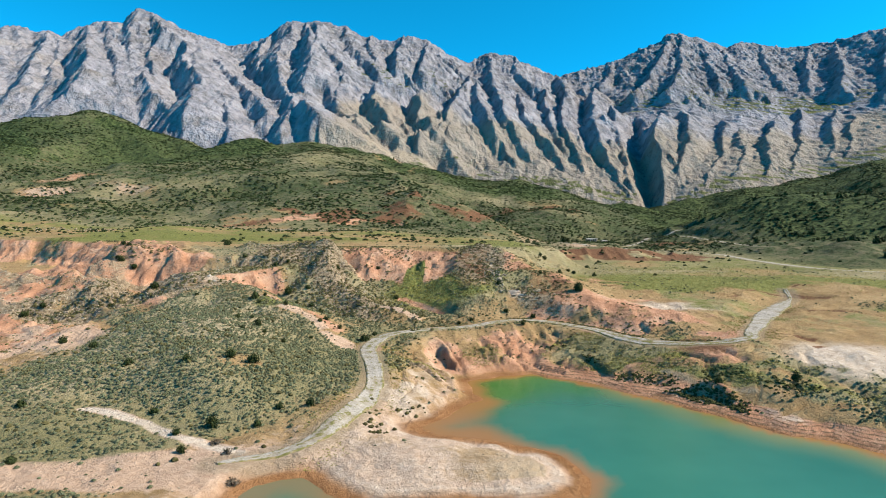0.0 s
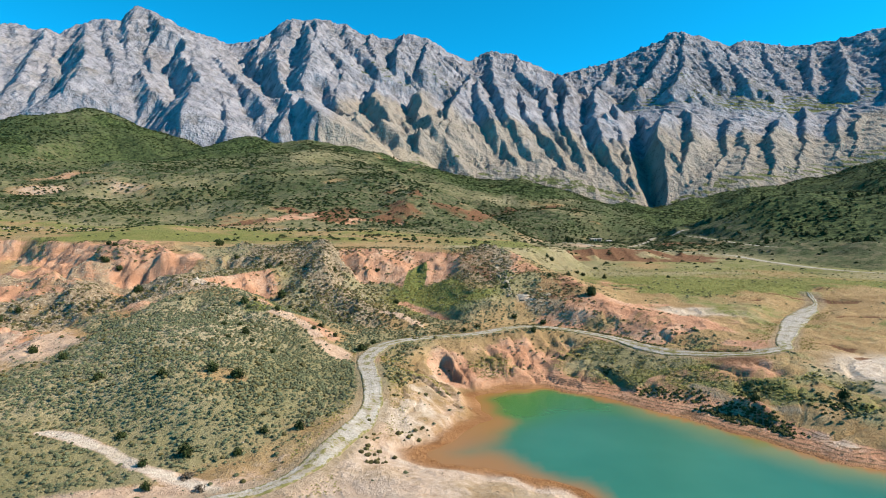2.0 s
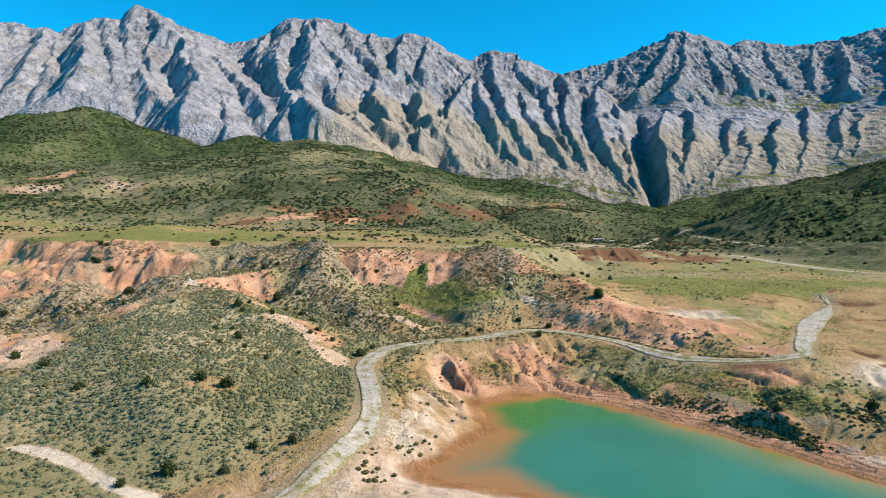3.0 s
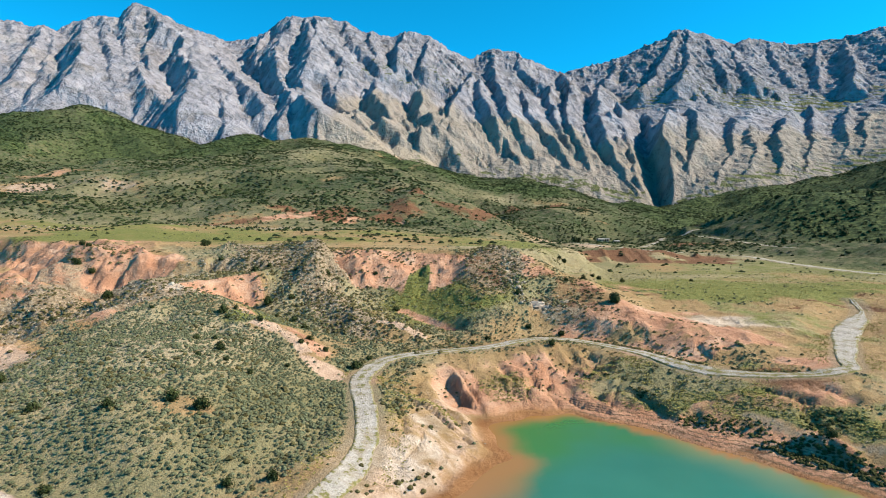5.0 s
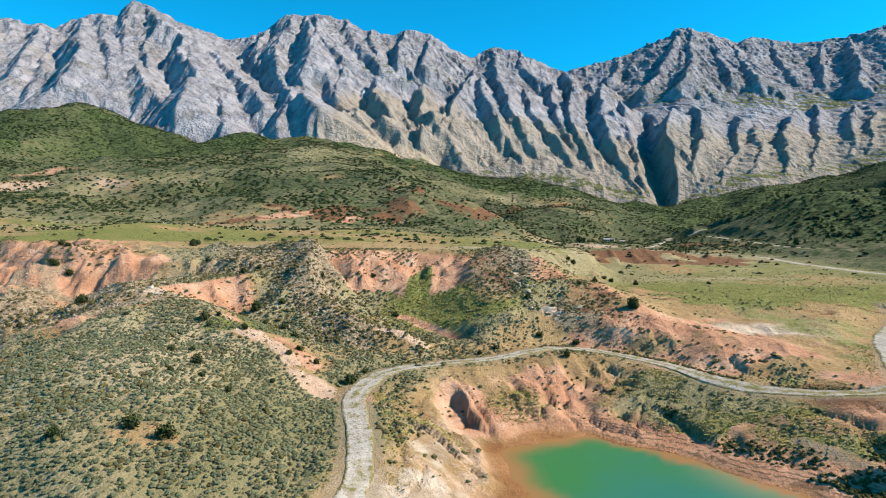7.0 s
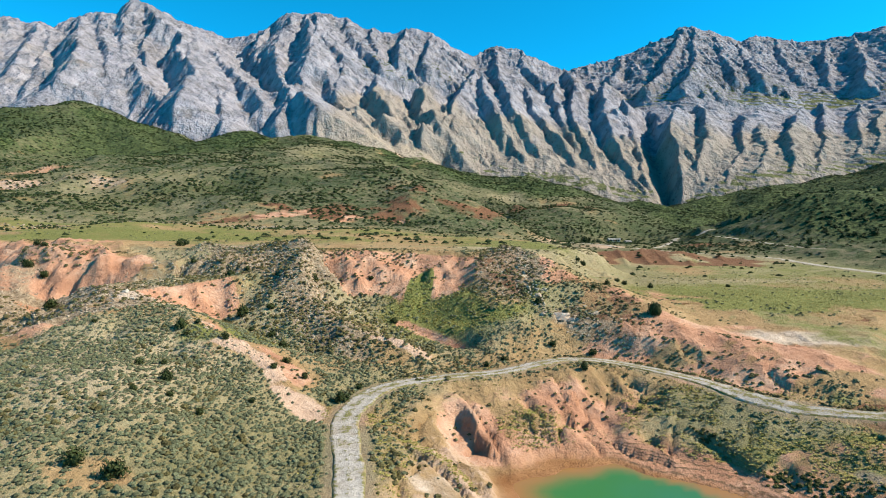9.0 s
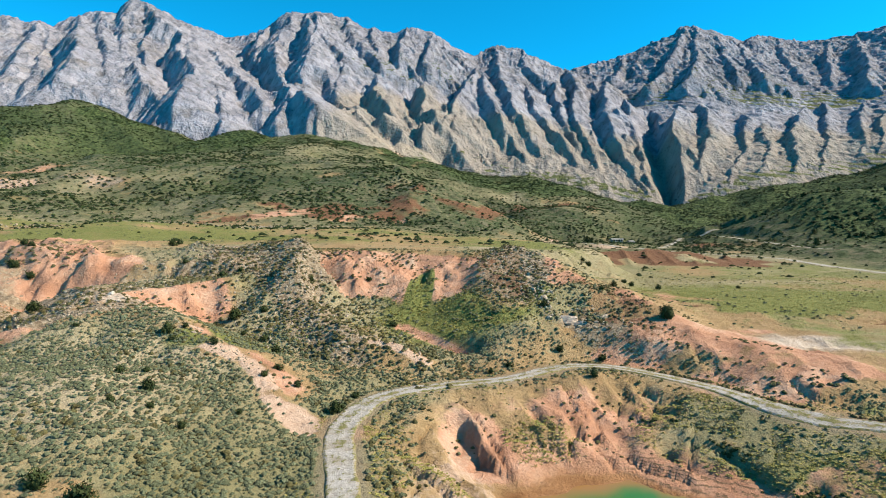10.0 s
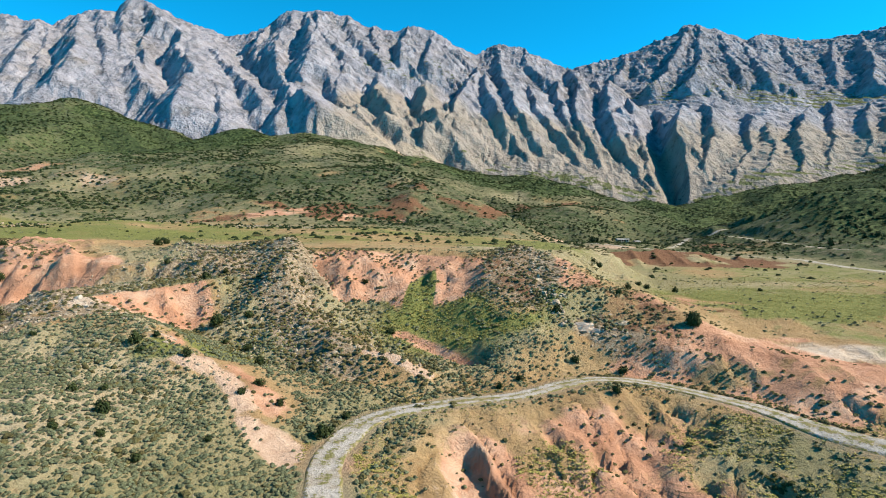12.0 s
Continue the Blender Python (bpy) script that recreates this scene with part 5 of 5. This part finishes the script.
def near_chance(x, y, z, cov):
    plain = spot(x, y, 84, 118, 30, 30) + spot(x, y, 62, 145, 22, 16)
    spit = smooth(18, 13, x) * smooth(82, 75, y) * smooth(-17, -12, x)
    bare = np.clip(plain + 0.9 * spit + cov["lane"] + cov["track"] + cov["mud"] + smooth(5.6, 5.0, z), 0, 1)
    clump = smooth(-0.3, 0.4, fbm(x, y, 4.5, 4, 91))
    bank = 1 - 0.9 * np.clip(spot(x, y, 44, 103, 28, 11, -38) + spot(x, y, 22, 125, 18, 10), 0, 1)
    bank = bank * (1 - 0.45 * spot(x, y, -60, 72, 34, 14)) * (1 - 0.3 * smooth(104, 84, y))
    bank = bank * (1 - 0.85 * np.clip(spot(x, y, 84, 118, 26, 28) + 0.8 * spot(x, y, 55, 140, 15, 10) + 0.9 * spot(x, y, 75, 158, 36, 26), 0, 1))
    return bank * np.clip(0.16 + 0.95 * smooth(0.15, 0.75, cov["green"]) - 0.25 * cov["red"] - 0.9 * cov["pale"] , 0.03, 1) * (1 - bare) * (0.5 + 0.5 * clump) * (0.7 + 0.3 * smooth(-0.35, 0.25, fbm(x, y, 17, 3, 100)))


def hill_chance(x, y, z, cov):
    clump = smooth(-0.15, 0.55, fbm(x, y, 55, 4, 92)) * (1 - 0.85 * spot(x, y, 100, 275, 90, 60))
    right = smooth(150, 260, x)
    return np.clip(smooth(330, 400, y) + 0.12 + right, 0, 1) * np.clip(0.12 + clump + 0.35 * cov["wood"] - 0.25 * right, 0, 1) * (1 - np.clip(cov["track"] + 0.5 * cov["pale"], 0, 1)) * smooth(230, 120, z * (x < 0) * 0.6)


gx1, gy1 = scatter(120000, 46, 150, 1, lambda x, y, z, cov: 1.25 * near_chance(x, y, z, cov))
rs = np.random.RandomState(5)
scrub("sagebrush", gx1, gy1, 0.24 + 0.46 * rs.rand(len(gx1)) ** 1.7, 15, 0, 0, SAGEBUSH, "low grey-green sagebrush mounds on dry slopes", 11)
gx11, gy11 = scatter(26000, 52, 150, 31, lambda x, y, z, cov: 0.5 * near_chance(x, y, z, cov) * smooth(-0.1, 0.45, fbm(x, y, 11, 4, 89)) + 0.06 * (z > 6) * (x < 25) * (1 - cov["lane"]) * (1 - cov["mud"]) * smooth(0.0, 0.5, fbm(x, y, 5, 3, 88)) + 0.6 * spot(x, y, -4.6, 86.3, 2.4, 1.5, 40) + 0.6 * spot(x, y, -7.6, 77, 1.4, 1.8) + 0.45 * spot(x, y, -9.8, 81, 1.2, 7, 8) + 0.4 * spot(x, y, -8, 100, 1.3, 6))
scrub("brush", gx11, gy11, 0.35 + 0.55 * rs.rand(len(gx11)) ** 1.5, 25, 0, 0, BRUSHBUSH, "dark low brush among the sagebrush", 32)
gx2, gy2 = scatter(60000, 150, 330, 2, lambda x, y, z, cov: near_chance(x, y, z, cov) * (0.06 + 0.94 * smooth(196, 186, y + 0.35 * np.clip(x - 20, 0, None))))
scrub("scrub", gx2, gy2, rs.uniform(0.35, 0.9, len(gx2)), 15, 0, 0, SAGEBUSH, "low grey-green scrub on the plateau", 12)
gx3, gy3 = scatter(54000, 230, 900, 3, hill_chance)
scrub("hillside_junipers", gx3, gy3, 1.35 * rs.uniform(0.75, 1.85, len(gx3)) ** 1.4, 15, 0, 0, TREEBUSH, "scattered dark junipers on the green foothills", 13)
gx4, gy4 = scatter(50000, 330, 900, 4, lambda x, y, z, cov: 0.25 + 0.75 * cov["lush"])
scrub("hillside_scrub", gx4, gy4, rs.uniform(0.8, 2.0, len(gx4)), 15, 0, 0, HILLBUSH, "green scrub over the foothills", 14)
gx12, gy12 = scatter(30000, 118, 190, 34, lambda x, y, z, cov: (0.42 * spot(x, y, 36, 144, 16, 17) * smooth(-0.3, 0.4, fbm(x, y, 7, 3, 42)) + 0.5 * spot(x, y, 24, 165, 9, 17, 12) + 0.16 * spot(x, y, 8, 126, 24, 10) + 0.12 * spot(x, y, -12, 182, 24, 14)) * (1 - cov["lane"]))
scrub("slope_brush", gx12, gy12, rs.uniform(0.25, 0.7, len(gx12)), 15, 0, 0, BRUSHBUSH, "small dark bushes dotted over the red slopes", 35)
gx13, gy13 = scatter(40000, 176, 262, 36, lambda x, y, z, cov: 0.55 * smooth(6, 1, np.abs(along(x, y, EDGE)[0] - 2)) * smooth(60, 40, x) * smooth(-0.3, 0.3, fbm(x, y, 12, 3, 48)))
scrub("rim_brush", gx13, gy13, rs.uniform(0.35, 1.0, len(gx13)), 15, 0, 0, BRUSHBUSH, "dark brush along the rim of the red scarp", 37)
# thicket on the lake bank, partly in place of shade in its hollow
def bank_strip(x, y):
    """Line of dark brush along the foot of the bank."""
    return smooth(2.4, 0.8, along(x, y, [(24, 123), (28, 118), (31, 109.5), (35.5, 104.5), (39, 101.5)])[0])


# the dense patch round (42, 92.5) stands in for the hollow's shade
gx5, gy5 = scatter(90000, 80, 130, 6, lambda x, y, z, cov: np.clip(0.35 * bank_strip(x, y) * smooth(-0.4, 0.2, fbm(x, y, 4, 3, 59)) + 0.95 * spot(x, y, 42, 92.5, 6.5, 2.6, -58) + 0.3 * spot(x, y, 47, 99.5, 4, 1.8, -25) + 0.3 * spot(x, y, 54, 90, 4, 3, -45), 0, 1) * (z > 5.3) * (1 - cov["track"]))
scrub("thicket_and_shade", gx5, gy5, rs.uniform(0.25, 0.65, len(gx5)), 25, 0, 0, THICKET_AND_SHADE, "dark green bushes on the lake bank, some standing in for a shaded hollow", 15)
# row of bushes, also in place of the shaded cut bank above the track
gx14, gy14 = scatter(60000, 108, 150, 39, lambda x, y, z, cov: 0.85 * smooth(1.7, 2.0, along(x, y, main_road)[0]) * smooth(3.0, 2.4, along(x, y, main_road)[0]) * (along(x, y, main_road)[1] > 0) * smooth(14, 22, x) * smooth(56, 50, x) * smooth(-0.6, 0.0, fbm(x, y, 9, 3, 60)))
scrub("roadside_brush_shade", gx14, gy14, rs.uniform(0.35, 0.75, len(gx14)), 15, 0, 0, BRUSHBUSH, "row of dark brush along the uphill edge of the track, also standing in for a shaded cut bank", 40)
gx6, gy6 = scatter(170000, 80, 135, 21, lambda x, y, z, cov: np.clip(0.55 * spot(x, y, 47, 100, 24, 8, -38) * smooth(-0.3, 0.3, fbm(x, y, 7, 3, 90)) * (1 - cov["track"]) + 0.6 * smooth(1.6, 0.5, along(x, y, ((-12, 117), (-10.2, 115), (-5.6, 110), (-0.5, 104)))[0]) + 0.5 * spot(x, y, 29, 121, 8, 8) * smooth(-0.3, 0.3, fbm(x, y, 5, 3, 90)) + 0.7 * spot(x, y, 8.5, 120, 4, 4) + 0.35 * spot(x, y, -8, 108, 2, 9), 0, 1) * (z > 5.8) * (1 - cov["lane"]))
scrub("bank_grass", gx6, gy6, rs.uniform(0.2, 0.5, len(gx6)), 6, 1.0, 0.4, GRASS, "yellow-green grass and weeds on the lake bank", 18)
gx9, gy9 = scatter(60000, 150, 290, 26, lambda x, y, z, cov: 0.7 * spot(x, y, 90, 205, 80, 40) * smooth(20, 35, x))
scrub("meadow_grass", gx9, gy9, rs.uniform(0.25, 0.55, len(gx9)), 4, 1.0, 0.35, GRASS, "short yellow-green grass on the flat meadow", 27)
gx7, gy7 = scatter(60000, 140, 185, 22, lambda x, y, z, cov: (0.8 * spot(x, y, -2, 161, 18, 13) + 0.6 * spot(x, y, -33, 146, 6, 12, -40)) * (1 - cov["red"]) * (1 - spot(x, y, 9, 175, 6, 15)))
scrub("bowl_grass", gx7, gy7, rs.uniform(0.2, 0.5, len(gx7)), 5, 0.8, 0.8, GRASS, "bright green grass in the bowl below the scarp", 19)


gx10, gy10 = scatter(150000, 66, 150, 29, lambda x, y, z, cov: 0.55 * smooth(2.2, 2.8, along(x, y, main_road)[0]) * smooth(6.5, 3.2, along(x, y, main_road)[0]) * smooth(-0.2, 0.4, fbm(x, y, 7, 3, 95)) * (x > -18))
scrub("verge_grass", gx10, gy10, rs.uniform(0.15, 0.36, len(gx10)), 5, 0.9, 0.6, GRASS, "bright green weeds along the gravel track", 30)


gx8, gy8 = scatter(30000, 125, 200, 23, lambda x, y, z, cov: np.clip(spot(x, y, -38, 168, 24, 22, 20) + 0.8 * spot(x, y, 46, 127, 7, 3, -25) + 1.2 * spot(x, y, 8.5, 174, 8, 20) + 0.12 * spot(x, y, 31, 146, 8, 10) + 0.4 * spot(x, y, 25, 163, 9, 19, 12) + 0.4 * spot(x, y, -86, 153, 30, 15, -8) + 0.7 * smooth(6, 2, along(x, y, [(-100, 148), (-88, 149), (-76, 148), (-62, 148)])[0]) + 1.2 * smooth(11, 5, along(x, y, [(-33, 166), (-24, 154), (-14, 145), (-6, 140)])[0]), 0, 1) * (1 - 0.6 * cov["red"]) * (0.5 + 0.5 * cov["rock"]))
scrub("ridge_brush", gx8, gy8, rs.uniform(0.35, 0.95, len(gx8)), 15, 0, 0, BRUSHBUSH, "dark low brush on the stony buttes", 20)


# ---- stones ----
def stones(name, x, y, size, label, seed):
    rng = np.random.RandomState(seed)
    bm = bmesh.new()
    bmesh.ops.create_icosphere(bm, subdivisions=1, radius=1)
    base = np.array([v.co[:] for v in bm.verts])
    tri = np.array([[v.index for v in f.verts] for f in bm.faces])
    bm.free()
    z = height_at(x, y)[0]
    v = base[None] * (0.5 + 0.75 * rng.rand(len(x), len(base), 1)) * size[:, None, None] * rng.uniform(0.6, 1.2, (len(x), 1, 3)) * np.array([1, 1, 0.8])
    v = v + np.stack([x, y, z - 0.05 * size], -1)[:, None]
    f = (tri[None] + (np.arange(len(x)) * len(base))[:, None, None]).reshape(-1, 3)
    me = bpy.data.meshes.new(name)
    me.from_pydata(v.reshape(-1, 3).tolist(), [], f.tolist())
    me.materials.append(STONE)
    return tagged(new(name, me), label, "stones", kind="stuff")


sx, sy = scatter(24000, 112, 215, 7, lambda x, y, z, cov: np.clip(cov["rock"] * 1.3 + 0.9 * smooth(2.2, 0.8, along(x, y, [(-59, 149), (-46, 141), (-36, 134), (-28, 128)])[0]), 0, 1))
stones("stones", sx, sy, np.random.RandomState(8).uniform(0.12, 0.5, len(sx)) ** 1.2, "grey broken stones on the ridge crests", 16)
sx, sy = scatter(12000, 122, 200, 27, lambda x, y, z, cov: 0.9 * smooth(3.2, 1.0, along(x, y, [(14.2, 185), (15, 178), (14, 171), (13.5, 164), (16.5, 157), (21, 152)])[0]) + 0.5 * smooth(4, 1, along(x, y, [(-100, 149), (-88, 150), (-76, 149), (-60, 149)])[0]) + 0.5 * smooth(2.5, 0.8, along(x, y, [(-52, 190), (-37, 181), (-33, 172), (-29, 162)])[0]))
stones("crag_rocks", sx, sy, 0.2 + 0.5 * np.random.RandomState(12).rand(len(sx)) ** 2.5, "jagged grey rocks along the crest of the buttes", 28)
sx, sy = scatter(22000, 270, 370, 24, lambda x, y, z, cov: 0.8 * smooth(9, 2, np.abs(y - 322 - 0.12 * (x + 60) + 12 * fbm(x, y, 40, 3, 94))) * smooth(-30, -60, x))
stones("ledge_stones", sx, sy, np.random.RandomState(10).uniform(0.2, 0.8, len(sx)), "pale stones along a low ledge on the plateau", 25)
sx, sy = scatter(14000, 270, 370, 25, lambda x, y, z, cov: 0.5 * smooth(12, 2, np.abs(y - 320 - 0.12 * (x + 60) + 12 * fbm(x, y, 40, 3, 94))) * smooth(-30, -60, x) + 0.02)
scrub("ledge_brush", sx, sy, rs.uniform(0.7, 1.9, len(sx)), 25, 0, 0, TREEBUSH, "dark brush along the stony ledge on the plateau", 26)
sx, sy = scatter(5000, 50, 110, 9, lambda x, y, z, cov: 0.12 * (1 - cov["mud"]) * (z > 4.8))
stones("pebbles", sx, sy, np.random.RandomState(9).uniform(0.06, 0.2, len(sx)), "small loose stones on bare soil", 17)


def boulder(x, y, size, seed, wide=1.0, turn=0.0, mat=STONE):
    """A broken block: the hull of a few random corners, split finer and roughened."""
    rng = np.random.RandomState(seed)
    bm = bmesh.new()
    for k in range(18):
        p = rng.normal(size=3)
        p = p / np.linalg.norm(p) * rng.uniform(0.75, 1.1)
        bm.verts.new((p[0] * size * wide, p[1] * size * 0.8, p[2] * size * 0.7))
    bmesh.ops.convex_hull(bm, input=bm.verts)
    loose = [v for v in bm.verts if not v.link_faces]
    bmesh.ops.delete(bm, geom=loose, context="VERTS")
    bmesh.ops.subdivide_edges(bm, edges=bm.edges, cuts=4, use_grid_fill=True)
    bmesh.ops.triangulate(bm, faces=bm.faces)
    for v in bm.verts:
        p = Vector(v.co) / size
        k = 1 + 0.16 * noise.noise(p * 2.3 + Vector((seed, 0, 0))) + 0.10 * noise.noise(p * 6)
        v.co = v.co * k
    me = bpy.data.meshes.new("boulder")
    bm.to_mesh(me)
    bm.free()
    me.materials.append(mat)
    ob = new("boulder", me)
    z = float(height_at(np.array([x]), np.array([y]))[0][0])
    ob.matrix_basis = pose(x, y, z - 0.25 * size, 0, 0, turn)
    return tagged(ob, {OUTCROP: "weathered pale pinkish-grey outcrop below the rocky butte", CHALK: "whitish rock standing at the tip of the spur"}.get(mat, "broken grey boulder below the rocky butte"), "boulder", "boulders")


boulder(18.2, 155.0, 2.7, 40, 1.5, -35, OUTCROP)
boulder(21.0, 153.2, 1.5, 41, 1.3, -20, OUTCROP)
boulder(-59.4, 148.7, 1.2, 50, 0.7, 10, CHALK)
boulder(-57.6, 147.6, 0.9, 51, 1.0, 60, CHALK)
for k, (bx, by, bs) in enumerate(((25.2, 154.0, 1.1), (15.6, 160.5, 1.3), (14.2, 164.5, 1.1), (16.8, 163.0, 0.9), (13.6, 170.0, 1.2), (15.4, 176.5, 1.3))):
    boulder(bx, by, bs, 42 + k, 1.2, 50 * k)


# ---- hamlet at the mouth of the gorge ----
def house(x, y, w, d, h, turn):
    ob = new("house")
    wall_v = [(sx_ * w / 2, sy_ * d / 2, z_) for z_ in (-1.5, h) for sx_, sy_ in ((-1, -1), (1, -1), (1, 1), (-1, 1))]
    part("wall", wall_v, [(0, 1, 5, 4), (1, 2, 6, 5), (2, 3, 7, 6), (3, 0, 4, 7)], PLASTER, ob)
    e = 0.35
    roof_v = [(sx_ * (w / 2 + e), sy_ * (d / 2 + e), h - 0.05) for sx_, sy_ in ((-1, -1), (1, -1), (1, 1), (-1, 1))] + [(-w / 2 - e, 0, h + 0.28 * d), (w / 2 + e, 0, h + 0.28 * d)]
    part("roof", roof_v, [(0, 1, 5, 4), (2, 3, 4, 5), (1, 2, 5), (3, 0, 4), (0, 3, 2, 1)], TIN, ob)
    for nm, cx, zw, zh, ww in (("door", -w * 0.1, 1.0, 2.0, 0.95), ("window", w * 0.28, 1.45, 1.1, 1.1), ("window", -w * 0.34, 1.45, 1.1, 1.1)):
        yq = -d / 2 - 0.03
        q = [(cx - ww / 2, yq, zw - zh / 2), (cx + ww / 2, yq, zw - zh / 2), (cx + ww / 2, yq, zw + zh / 2), (cx - ww / 2, yq, zw + zh / 2)]
        q += [(p[0], p[1] + 0.1, p[2]) for p in q]
        part(nm, q, [(0, 1, 2, 3), (0, 4, 5, 1), (1, 5, 6, 2), (2, 6, 7, 3), (3, 7, 4, 0)], DARKWOOD, ob)
    z = float(height_at(np.array([x]), np.array([y]))[0][0])
    ob.matrix_basis = pose(x, y, z, 0, 0, turn)
    return tagged(ob, "small mud-plastered farmhouse with a grey tin roof", "house", "hamlet houses")


for hx, hy, hw, hd, hh, ht in ((115, 462, 4.5, 3.5, 2.0, 10), (121, 468, 4, 3, 1.9, -20), (128, 466, 4, 3, 1.9, 15)):
    house(hx, hy, hw, hd, hh, ht)
